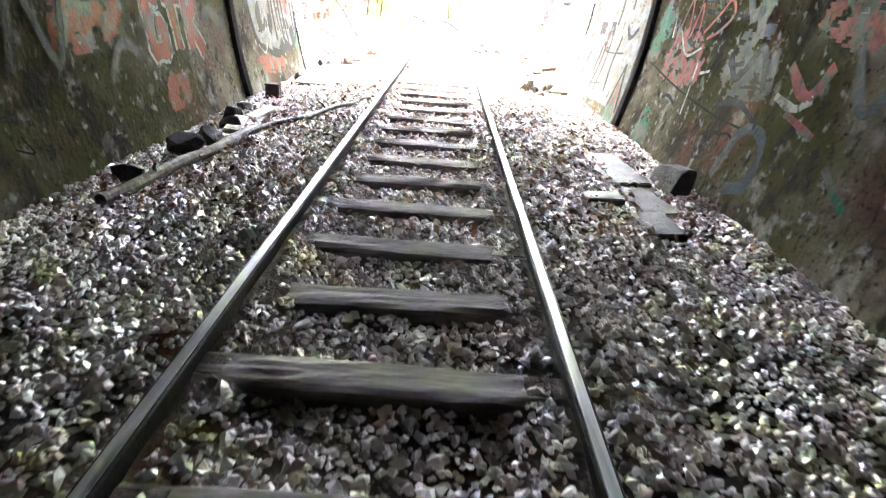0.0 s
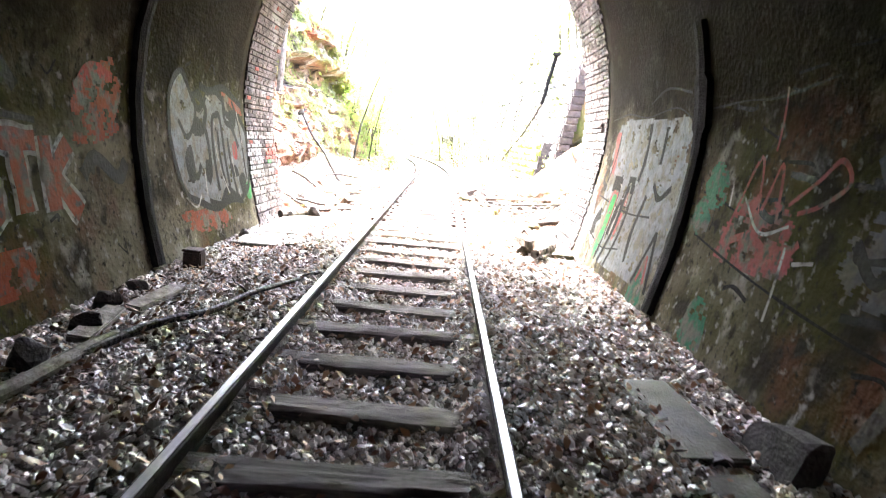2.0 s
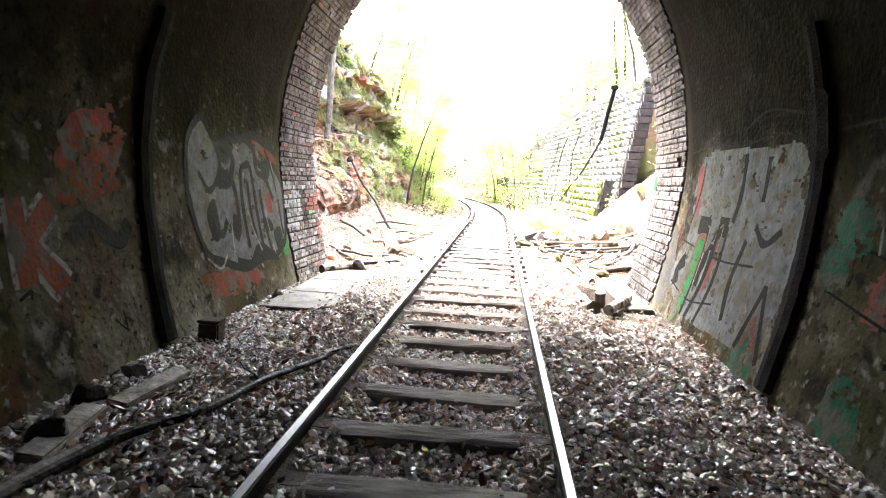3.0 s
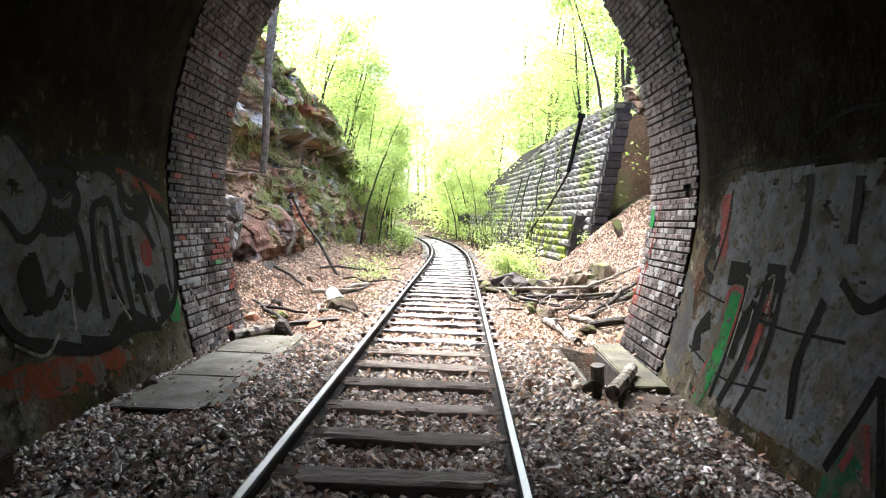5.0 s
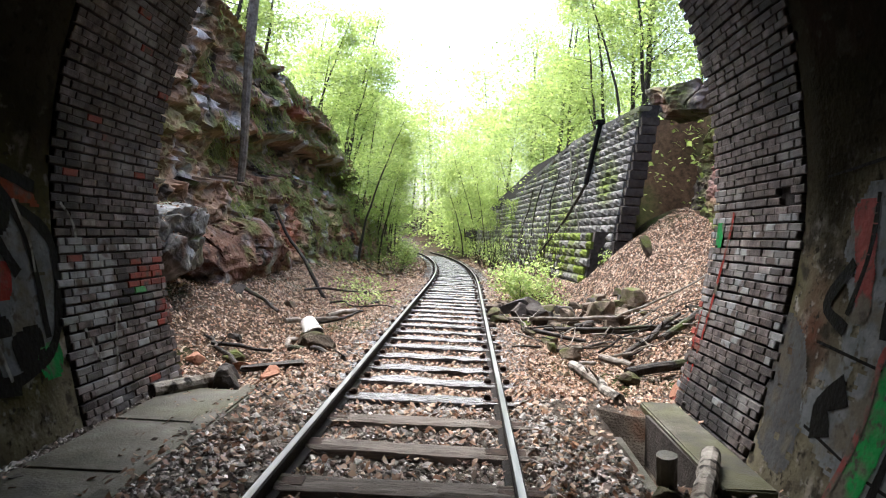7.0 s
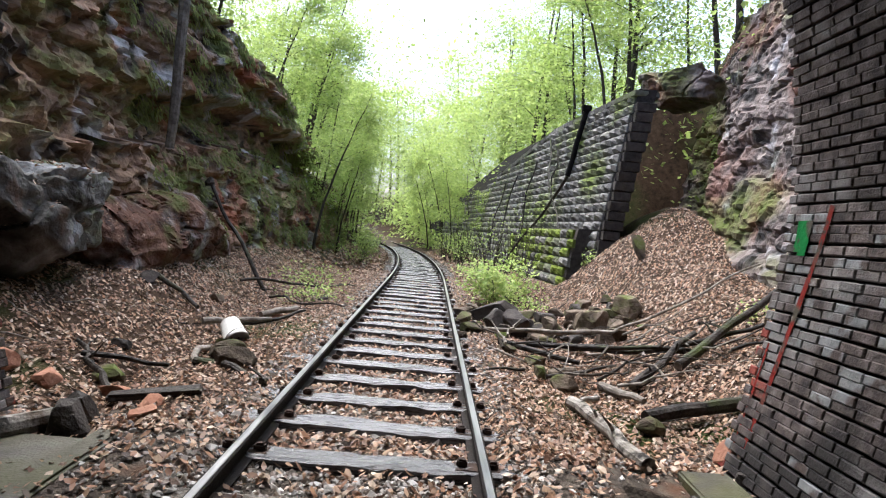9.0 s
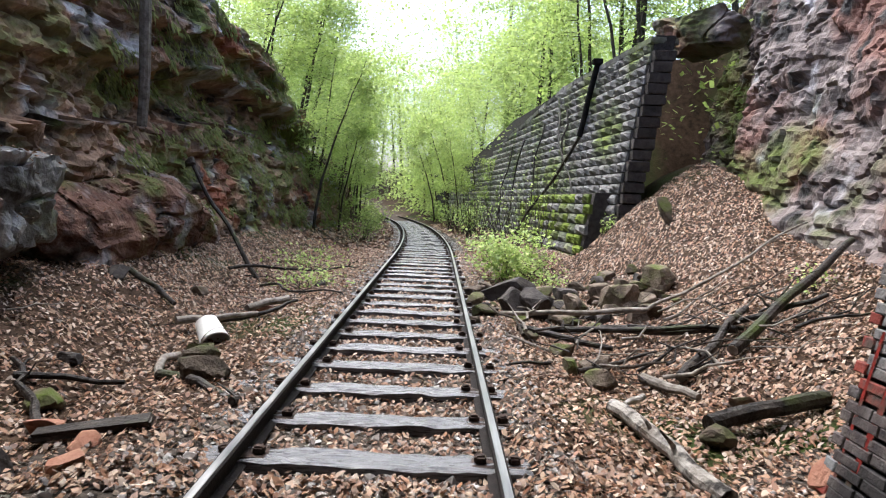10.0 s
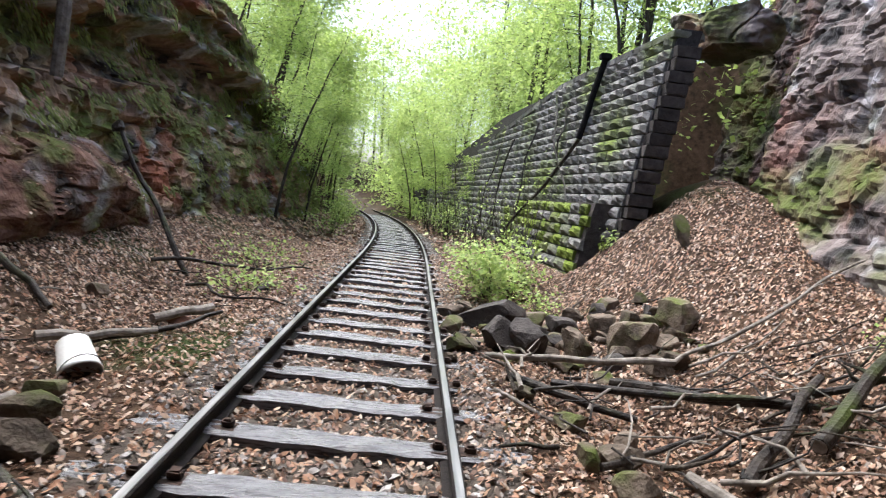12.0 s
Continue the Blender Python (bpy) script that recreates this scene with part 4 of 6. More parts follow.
# right cliff top, and the wood behind
for i in range(9):
    plant(wood.choice((0, 1, 3)), 8.6 + wood.random() * 5, 18 + i * 1.4, wood.uniform(0, 360), wood.uniform(.7, 1.0))
for i in range(34):
    y = wood.uniform(58, 88)
    x = track_x(y) + wood.choice((-1, 1)) * (2.2 + wood.random() ** 1.4 * 15)
    plant(wood.choice((0, 1, 3, 4, 2)), x, y, wood.uniform(0, 360), wood.uniform(.8, 1.25))
for i in range(26):
    plant(wood.choice((1, 3, 1)), wood.uniform(-20, 30), wood.uniform(88, 112), wood.uniform(0, 360), wood.uniform(1.0, 1.4))


def bush_thing(name, label, cat, x, y, r, h, leaves, size, seed, mat=None):
    rng = random.Random(seed)
    z = height(x, y)
    t = thing(name, label, cat, at=pose(x, y, z))
    tips = []
    for k in range(9):
        az = rng.uniform(0, 6.28)
        end = Vector((math.cos(az) * r * rng.uniform(.3, 1), math.sin(az) * r * rng.uniform(.3, 1), h * rng.uniform(.35, 1)))
        pts = bent((0.06 * math.cos(az), 0.06 * math.sin(az), -0.05), end, 5, 0.06, seed + k)
        part("stem", tube_bm(pts, [0.012 - 0.0018 * i for i in range(6)], 5), BARK, t)
        tips += [tuple(p) for p in pts[2:]] + [tuple(end)] * 2
    if leaves:
        V, F = leaf_cloud(tips, r * 0.24, leaves, size * 0.85, seed, 0.7)
        o = from_arrays("foliage", V, F, mat or LEAF_BUSH)
        o.parent = t
        tagged(o, "bright green leaves", kind="stuff")
    return t


bush_thing("bush", "bright green leafy bush beside the stone wall", "bush", 1.55, 24.3, 0.8, 0.85, 1900, 0.10, 3)
bush_thing("bush", "leafy green shrub at the foot of the retaining wall", "bush", 2.0, 25.4, 0.55, 1.15, 800, 0.10, 4)
bush_thing("bush", "low green seedlings among rubble", "bush", 2.3, 23.6, 0.4, 0.35, 260, 0.07, 5)
bush_thing("bush", "small green sprig growing from the wall", "plant", 3.65, 25.4, 0.22, 0.45, 60, 0.09, 6)
bush_thing("bush", "small green seedlings on fallen leaves", "plant", 4.6, 19.2, 0.35, 0.28, 120, 0.06, 7)
bush_thing("bush", "fallen leafy branch beside the track", "branch", -2.1, 22.9, 0.75, 0.3, 420, 0.08, 8)
bush_thing("bush", "fallen green branch at the foot of the bank", "branch", -2.5, 25.8, 0.8, 0.35, 420, 0.08, 9)
for i in range(16):
    bush_thing("bush", "bare brown brushwood against the stone wall", "bush", 2.75 - 0.115 * i - 0.3 * (i % 2), 28.5 + i * 1.1, 0.75, 2.5 - 0.4 * (i % 3), 50, 0.09, 20 + i)
for i in range(6):
    bush_thing("bush", "green undergrowth beside the distant track", "bush", track_x(36 + 4 * i) + (2.1 if i % 2 else -2.3), 36 + 4 * i, 0.8, 1.2, 700, 0.11, 40 + i)

# the wood beyond, where single leaves run together
def far_wood(name, label, count, size, seed, where):
    g = np.random.default_rng(seed)
    tips = []
    while len(tips) < 700:
        p = where(g)
        if p is not None:
            tips.append(p)
    V, F = leaf_cloud(tips, 0.75, count, size, seed, 0.6)
    tagged(from_arrays(name, V, F, LEAF), label, "woodland", kind="stuff")


def ahead(g):
    y = g.uniform(56, 105)
    x = track_x(y) + g.choice((-1, 1)) * (1.8 + g.random() ** 1.2 * 20) if y < 80 else g.uniform(-34, 26)
    top = 12 if abs(x - track_x(y)) > 5 or y > 84 else 4
    return (x, y, height(x, y) + top * g.random() ** 1.1)


def left_slope(g):
    y = g.uniform(30, 62)
    x = track_x(y) - TX - g.uniform(6.0, 17) + max(0, min(3.0, (y - 30) * .14))
    return (x, y, height(x, y) + 9.5 * g.random())


def right_slope(g):
    y = g.uniform(28, 62)
    x = WALL_X + WALL_RUN * (y - 26) + g.uniform(2.2, 14)
    return (x, y, height(x, y) + 9.5 * g.random())


def over_track(g):
    y = g.uniform(36, 66)
    side = g.choice((-1, 1))
    out = 6.5 * g.random() ** 0.6
    x = track_x(y) + side * (7.2 - out)
    return (x, y, 3.0 + 0.3 * out + 5.5 * g.random() ** 1.2)


far_wood("woodland", "leafy boughs arching over the distant track", 24000, .16, 74, over_track)
far_wood("woodland", "pale green woodland closing the cutting ahead", 62000, .28, 71, ahead)
far_wood("woodland", "fresh green woodland above the sandstone cliff", 26000, .17, 72, left_slope)
far_wood("woodland", "fresh green woodland above the retaining wall", 26000, .17, 73, right_slope)

# moss and hanging grass on the left cliff
def moss_tufts():
    g = np.random.default_rng(9)
    src = bpy.data.objects["rock_face_left"].data
    V, F = [], []
    for p in src.polygons:
        y, z = p.center.y, p.center.z
        if y < 22.5 or p.normal.x < 0.05:
            continue
        if noise.noise(Vector((y * 0.5, z * 1.6 + 0.12 * y, 2))) + 0.45 * noise.noise(Vector((y * 1.9, z * 1.2, 6))) + 0.018 * (y - 28) + 0.28 * (p.normal.z > 0.25) + 0.04 * (z < 2.2) < 0.34:
            continue
        for _ in range(3):
            c = p.center + Vector((g.normal(0, .02), g.normal(0, .06), g.normal(0, .05)))
            L = g.uniform(.04, .13) * (1.6 if z > 3.4 else 1)
            o = Vector((g.uniform(.02, .07), g.normal(0, .03), 0))
            w = Vector((0, g.uniform(.012, .032), 0))
            k = len(V)
            V += [c - w, c + w, c + o + w * .8 - Vector((0, 0, L * .5)), c + o * 1.2 - Vector((0, 0, L))]
            F += [(k, k + 1, k + 2, k + 3)]
    return from_arrays("moss", V, F, MOSS)


tagged(moss_tufts(), "hanging moss and grass on the cliff", "moss", kind="stuff")

def leaves_on(source, count, least, seed):
    """Fallen leaves caught on the flatter faces of a rock."""
    g = np.random.default_rng(seed)
    ob = bpy.data.objects[source]
    M = ob.matrix_world
    R = M.to_3x3()
    flat = [M @ p.center for p in ob.data.polygons if (R @ p.normal).z > least]
    V, F = [], []
    for _ in range(count if flat else 0):
        c = flat[g.integers(len(flat))] + Vector((g.normal(0, .03), g.normal(0, .03), .02))
        a, L = g.uniform(0, 6.28), g.uniform(.016, .036)
        d = Vector((math.cos(a), math.sin(a), g.normal(0, .4))) * L
        w = Vector((-math.sin(a), math.cos(a), g.normal(0, .4))) * L * .5
        k = len(V)
        V += [c - d, c + w, c + d, c - w]
        F.append((k, k + 1, k + 2, k + 3))
    tagged(from_arrays("fallen_leaves", V, F, LITTER), "brown leaves caught on the rock", "leaves", kind="stuff")


bpy.context.view_layer.update()
leaves_on("rock_boulder", 2600, 0.45, 5)
leaves_on("rock_block", 900, 0.55, 6)

# ---- loose things ----
def stone_thing(x, y, sx, sy, sz, seed, turn=0.0, mat=None, label="loose broken sandstone block", name="stone_block", group="", tilt=0.0, z=None, boxy=0.6):
    z0 = height(x, y) if z is None else z
    t = part(name, rock_bm(sx, sy, sz, seed, 3, 0.2, boxy), mat or STONE, None)
    t.matrix_world = pose(x, y, z0 + sz * 0.36, tilt, tilt * 0.6, turn)
    return tagged(t, label, "stone", group)


def log_thing(a, b, r, seed, mat, label, name="log", r2=None, amp=0.04, cut=None, cat="log", group=""):
    """a, b: x, y and height above the ground of the two ends."""
    pa, pb = (Vector((p[0], p[1], height(p[0], p[1]) + p[2])) for p in (a, b))
    L = (pb - pa).length
    n = max(4, int(L / 0.18))
    pts = bent(pa, pb, n, amp, seed)
    r2 = r if r2 is None else r2
    radii = [r + (r2 - r) * i / n for i in range(n + 1)]
    t = thing(name, label, cat, group)
    part("wood", tube_bm(pts, radii, 10, 0.07, seed), mat, t, smooth=False)
    if cut:
        d = (pts[0] - pts[1]).normalized()
        part("cut_end", tube_bm([pts[0] + d * 0.001, pts[0] + d * 0.006], [r * 0.88, r * 0.84], 10, 0.04, seed), cut, t, "pale sawn end")
    if L > 1.2 and r < 0.09:
        rng = random.Random(seed)
        for k in range(2):
            i = rng.randrange(1, n)
            e = pts[i] + Vector((rng.uniform(-.25, .25), rng.uniform(-.25, .25), rng.uniform(.05, .2)))
            part("twig", tube_bm(bent(pts[i], e, 3, 0.03, seed + k), [r * .4, r * .3, r * .2, r * .1], 5), mat, t)
    return t


# left side inside the tunnel
for i, (x, y, s) in enumerate([(-2.47, 5.1, .24), (-2.42, 6.05, .34), (-2.36, 6.62, .27), (-2.38, 7.3, .2), (-2.55, 7.95, .22), (-2.62, 12.1, .17), (-2.58, 8.6, .15), (-2.5, 12.3, .1)]):
    stone_thing(x, y, s, s * 1.2, s * .8, 60 + i, i * 40, STONE_DARK, "dark broken stone at the foot of the tunnel wall", group="stones along the tunnel wall")
log_thing((-2.35, 4.4, .05), (-2.03, 7.1, .06), .05, 3, BARK_PALE, "grey pole lying on ballast along the wall", "pole", amp=.03, cat="pole")
log_thing((-2.1, 6.6, .05), (-1.05, 9.4, .06), .036, 5, LOG_DARK, "dark crooked branch lying on ballast", "branch", .02, .06, cat="branch")
for i, y in enumerate((7.4, 8.3)):
    o = part("plank", box_bm(.16, .75, .05, .008, .006, i), BARK_PALE, None)
    o.matrix_world = pose(-2.32 + .05 * i, y, height(-2.3, y) + .04, 2, 6, 8 - 14 * i)
    tagged(o, "weathered board against the tunnel wall", "plank")
o = thing("junction_box", "small rusty box at the foot of the conduit", "box", at=pose(-2.52, 9.86, height(-2.5, 9.86)))
part("case", box_bm(.2, .18, .2, .015, .003, 1, centre=(0, 0, .1)), IRON, o)
part("lid", box_bm(.22, .2, .025, .008, .002, 2, centre=(0, 0, .21)), IRON, o)

# slabs and stone on the right inside the tunnel
for i, (x, y, sx, sy, rz) in enumerate([(1.72, 6.55, .42, 1.15, 6), (1.76, 5.45, .36, .72, 9), (1.66, 4.75, .3, .5, 4), (1.35, 5.2, .3, .22, 2)]):
    o = part("paving_slab", box_bm(sx, sy, .06, .012, .006, 30 + i), SLAB, None)
    o.matrix_world = pose(x, y, height(x, y) + .025, 1.5, -2, rz)
    tagged(o, "flat grey concrete slab lying in the ballast", "slab", "loose slabs in the tunnel")
stone_thing(2.22, 6.1, .38, .5, .34, 71, 10, STONE_DARK, "dark square stone block against the wall foot", boxy=.9)
stone_thing(1.82, 6.0, .14, .16, .1, 72, 50, STONE_DARK, "small dark stone beside the slab")

# drain covers on the left by the portal
for i in range(3):
    y = 11.9 + i * 1.13
    o = part("drain_slab", box_bm(.74, 1.11, .09, .012, .005, 40 + i), SLAB, None)
    o.matrix_world = pose(-2.24, y, -.03, 0, .6, 1)
    tagged(o, "worn concrete drain cover with green algae", "slab", "drain covers")
o = part("kerb_stone", box_bm(.16, 3.5, .12, .015, .006, 9), SLAB, None)
o.matrix_world = pose(-1.82, 13.05, .0, 0, 0, 1.2)
tagged(o, "narrow concrete kerb beside the drain covers", "kerb")
log_thing((-2.66, 14.35, .09), (-2.26, 14.98, .09), .08, 31, BIRCH, "short sawn birch log by the brick arch", cut=LOG_DARK, amp=.01)
stone_thing(-2.13, 14.85, .26, .26, .26, 73, 20, STONE_DARK, "dark mossy stone beside the drain", tilt=18, boxy=.85)
stone_thing(-2.25, 15.15, .30, .24, .26, 74, 60, STONE_DARK, "dark brown stone among leaves")
stone_thing(-1.80, 15.2, .20, .16, .12, 75, 15, STONE_RED, "small reddish stone beside the drain")
o = part("board", box_bm(.7, .16, .05, .01, .006, 77), LOG_DARK, None)
o.matrix_world = pose(-1.95, 15.75, height(-1.9, 15.75) + .05, 3, -6, 12)
tagged(o, "dark wet board lying on leaves", "plank")

# slabs and pit on the right by the portal
for x, y, sx, sy in ((2.17, 13.9, .36, 2.3), (1.44, 12.35, .17, 2.9)):
    o = part("drain_slab", box_bm(sx, sy, .10, .014, .005, int(y * 10)), SLAB, None)
    o.matrix_world = pose(x, y, -.03, 0, -1, -1)
    tagged(o, "grey concrete slab edging the open drain pit", "slab", "slabs round the pit")
# pit sides in dark stone colour, standing in for the shade down the hole
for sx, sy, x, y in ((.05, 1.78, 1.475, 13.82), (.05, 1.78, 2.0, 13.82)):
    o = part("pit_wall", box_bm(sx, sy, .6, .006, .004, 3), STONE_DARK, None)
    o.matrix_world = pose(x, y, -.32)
    tagged(o, "side of the open pit, coloured dark for shade", "wall", kind="structure")
log_thing((2.06, 13.25, .12), (1.62, 12.2, .10), .07, 33, BIRCH, "birch log lying across the slab by the pit", cut=BARK_PALE, amp=.015)
log_thing((1.63, 12.85, -.1), (1.60, 12.8, .22), .07, 34, SLAB, "short grey post stump standing by the pit", "post", amp=0, cat="post")
stone_thing(1.44, 12.3, .16, .2, .2, 76, 5, STONE, "square stone beside the pit", boxy=.9)

# left bank outside
log_thing((-2.3, 18.0, .02), (-2.15, 17.2, .04), .03, 41, BARK_PALE, "curved pale branch around the stones", "branch", .04, .10, cat="branch")
log_thing((-2.15, 17.2, .04), (-1.25, 16.3, .05), .05, 42, LOG_DARK, "dark crooked branch beside the rail", "branch", .03, .14, cat="branch")
for i, (x, y, s, m) in enumerate([(-1.72, 17.0, .42, STONE), (-1.95, 17.5, .36, STONE), (-2.1, 18.0, .3, STONE), (-3.9, 20.1, .3, STONE_DARK), (-2.35, 15.9, .22, STONE_RED), (-1.91, 15.55, .17, STONE_RED), (-2.6, 16.3, .3, STONE), (-2.9, 15.9, .26, STONE_RED), (-2.15, 20.6, .22, STONE_RED), (-3.2, 21.0, .25, STONE), (-1.75, 22.7, .2, STONE_DARK), (-2.9, 17.2, .2, STONE_DARK), (-3.3, 15.9, .35, STONE_RED)]):
    stone_thing(x, y, s, s * .85, s * .62, 80 + i, 47 * i, m, "reddish sandstone piece on leaves" if m is STONE_RED else "brown sandstone boulder on the leafy bank", group="stones on the left bank")


def bucket_thing():
    t = thing("bucket", "dirty white plastic bucket lying on its side", "bucket", at=pose(-2.2, 18.62, height(-2.2, 18.62) + .12, 128, 10, 50))
    bm = bmesh.new()
    rings = []
    for z, r in ((-.15, .0), (-.15, .115), (-.14, .12), (.11, .145), (.115, .155), (.15, .157), (.15, .147), (-.12, .113), (-.125, 0)):
        rings.append([bm.verts.new((r * math.cos(2 * math.pi * k / 20), r * math.sin(2 * math.pi * k / 20), z)) for k in range(20)])
    for a, b in zip(rings, rings[1:]):
        for k in range(20):
            bm.faces.new((a[k], a[(k + 1) % 20], b[(k + 1) % 20], b[k]))
    bmesh.ops.remove_doubles(bm, verts=bm.verts, dist=1e-5)
    bmesh.ops.recalc_face_normals(bm, faces=bm.faces)
    part("tub", bm, PLASTIC, t, smooth=True)
    part("handle", tube_bm([(.158 * math.cos(a), .158 * math.sin(a), .13 - .05 * math.sin(a)) for a in np.linspace(0, math.pi, 12)], [.004] * 12, 5), IRON, t, "thin wire handle")


bucket_thing()
log_thing((-2.7, 18.95, .12), (-1.95, 19.5, .14), .045, 43, BARK_PALE, "pale broken branch behind the bucket", "branch", .03, .04, cat="branch")
log_thing((-2.5, 19.3, .06), (-1.7, 20.6, .1), .035, 44, LOG_DARK, "dark branch lying on leaves", "branch", .02, .08, cat="branch")
log_thing((-2.3, 20.3, .1), (-1.9, 20.9, .1), .05, 45, BARK_PALE, "short weathered stick on the bank", "branch", .05, .03, cat="branch")
log_thing((-3.9, 20.4, .08), (-3.1, 19.9, .06), .04, 46, LOG_DARK, "dark stick half buried in leaves", "branch", .03, .05, cat="branch")
log_thing((-2.7, 22.4, .06), (-1.2, 21.4, .08), .022, 47, LOG_DARK, "thin branch reaching towards the rail", "branch", .012, .12, cat="branch")
log_thing((-3.4, 23.0, .1), (-1.4, 24.6, .15), .03, 48, LOG_DARK, "thin mossy branch on the trackside", "branch", .012, .15, cat="branch")
log_thing((-3.0, 16.6, .05), (-2.3, 16.9, .05), .03, 49, LOG_DARK, "small dark stick among leaves", "branch", .02, .04, cat="branch")
log_thing((-2.4, 15.9, .05), (-3.2, 16.9, .05), .035, 50, LOG_DARK, "dark twig on the leafy bank", "branch", .02, .06, cat="branch")
t = thing("leaning_stick", "dark dead branch leaning on the boulder", "branch")
part("wood", tube_bm(bent((-2.95, 23.3, height(-2.95, 23.3) - .05), (-4.45, 24.1, 2.05), 9, .07, 51), [.045 - .001 * i for i in range(10)], 8, .08), LOG_DARK, t)
part("knot", rock_bm(.22, .22, .2, 52), LOG_DARK, t).location = (-4.5, 24.12, 2.1)
t = thing("dead_tree", "bare pale dead tree leaning on the cliff", "tree")
part("wood", tube_bm(bent((-5.05, 23.3, 2.65), (-4.70, 22.9, 7.8), 9, .04, 53), [.085 + .004 * i for i in range(10)], 9, .08), BARK_PALE, t)

# right bank outside
log_thing((1.55, 16.5, .07), (1.82, 15.1, .06), .06, 61, BIRCH, "fallen birch log on brown leaves", cut=BARK_PALE, amp=.04)
log_thing((1.9, 16.9, .1), (1.62, 16.45, .12), .03, 62, BIRCH, "thin birch branch stub", "branch", .02, .02, cat="branch")
log_thing((3.15, 16.5, .07), (2.15, 16.2, .07), .065, 63, LOG_DARK, "dark wet log with a pale broken end", cut=BIRCH, amp=.03)
stone_thing(2.12, 16.0, .26, .2, .2, 101, 20, STONE, "mossy stone beside the dark log")
stone_thing(2.55, 15.3, .28, .3, .28, 102, 35, STONE_RED, "reddish sandstone block by the brick arch")
stone_thing(2.45, 14.98, .16, .22, .15, 103, 5, STONE_DARK, "dark stone at the foot of the arch")
heap = random.Random(31)
blocks = [(1.30, 21.9, .95, .5, .42), (1.55, 20.55, .42, .4, .5), (1.25, 20.6, .4, .35, .45), (2.2, 21.0, .42, .35, .36), (2.75, 20.8, .62, .5, .48), (3.55, 21.5, .45, .4, .4), (2.3, 22.0, .5, .4, .3), (2.75, 22.1, .42, .36, .3), (.82, 20.4, .34, .3, .2), (.78, 21.4, .3, .28, .22), (.8, 22.4, .34, .28, .18), (1.85, 21.6, .34, .3, .26), (1.95, 22.4, .4, .32, .28), (3.1, 22.0, .4, .34, .3), (2.45, 20.45, .3, .26, .2), (1.9, 20.4, .3, .25, .2), (.68, 19.95, .2, .16, .14), (1.05, 22.6, .3, .24, .2), (1.55, 22.7, .34, .3, .24), (3.35, 21.0, .3, .3, .2)]
for i, (x, y, a, b, c) in enumerate(blocks):
    stone_thing(x, y, a, b, c * 1.05, 110 + i, heap.uniform(0, 180), STONE_DARK if i in (0, 1, 2, 6, 11, 14, 18) else STONE, "dark tilted stone slab in the rubble heap" if i == 0 else "squared sandstone block in the rubble heap", group="rubble heap", tilt=heap.uniform(-14, 14), boxy=.95)
for i in range(85):
    x, y = heap.uniform(.7, 3.6), heap.uniform(19.9, 23.2)
    s = heap.uniform(.1, .34) if x > 1.2 else heap.uniform(.1, .2)
    stone_thing(x, y, s, s * .9, s * .7, 450 + i, heap.uniform(0, 180), heap.choice((STONE, STONE, STONE_DARK)), "small broken stone in the rubble heap", group="rubble heap")
for i, (x, y, s) in enumerate([(1.72, 17.75, .3), (1.66, 17.25, .26), (1.45, 17.6, .2), (1.5, 18.3, .26), (1.25, 18.9, .22), (2.7, 16.9, .2), (1.9, 18.3, .18)]):
    stone_thing(x, y, s, s * .9, s * .8, 190 + i, 33 * i, STONE, "brown sandstone piece beside the branches", group="stones by the branch pile")
stone_thing(4.3, 23.6, .30, .16, .62, 199, 20, STONE, "thin stone slab stuck upright in the leafy slope", tilt=-24, boxy=.9)
log_thing((.95, 19.35, .22), (2.76, 19.62, .22), .028, 201, BARK_PALE, "long pale bare pole lying across the pile", "pole", .035, .03, cat="pole")
log_thing((2.76, 19.62, .22), (5.6, 21.3, .3), .024, 202, BARK_PALE, "thin grey branch reaching up the slope", "branch", .015, .12, cat="branch")
logs = [((1.15, 19.2, .1), (2.1, 18.6, .12), .07, LOG_DARK, "dark mossy log in the branch pile"), ((1.5, 19.05, .16), (3.4, 18.4, .1), .06, LOG_DARK, "wet black log across the branch pile"), ((2.2, 19.6, .1), (3.3, 18.35, .12), .09, LOG_DARK, "thick rotting log in the branch pile"), ((2.45, 17.55, .1), (3.5, 18.6, .2), .085, LOG_DARK, "dark log with broken bark"), ((2.15, 17.7, .07), (2.42, 17.05, .06), .085, BARK_PALE, "short sawn grey log on leaves"), ((3.3, 18.6, .12), (4.3, 18.5, .15), .06, LOG_DARK, "dark mossy branch on the leafy slope"), ((1.5, 17.5, .06), (2.4, 18.1, .2), .04, LOG_DARK, "crooked branch beside the stones"), ((1.3, 17.8, .04), (.9, 17.7, .04), .03, LOG_DARK, "short dark stick near the rail"), ((3.0, 17.75, .12), (5.2, 19.6, .30), .10, LOG_DARK, "long dark branch leaning up the slope"), ((1.0, 18.9, .05), (1.45, 18.2, .06), .03, BARK_PALE, "pale weathered board end")]
for i, (a, b, r, m, lab) in enumerate(logs):
    log_thing(a, b, r * .62, 210 + i, m, lab, "log" if r > .055 else "branch", r * .4, .035, BARK_PALE if r > .08 else None, "log" if r > .055 else "branch", "branch pile")
for i in range(54):
    x, y = heap.uniform(1.1, 3.8), heap.uniform(17.4, 19.9)
    a = heap.uniform(-1.1, 1.9)
    L = heap.uniform(.4, 1.3)
    log_thing((x, y, heap.uniform(.04, .25)), (x + L * math.cos(a), y + L * math.sin(a) * .7, heap.uniform(.05, .4)), heap.uniform(.007, .022), 230 + i, heap.choice((LOG_DARK, LOG_DARK, BARK_PALE, BARK)), "thin dry twig in the branch pile", "twig", .004, .1, None, "twig", "branch pile")
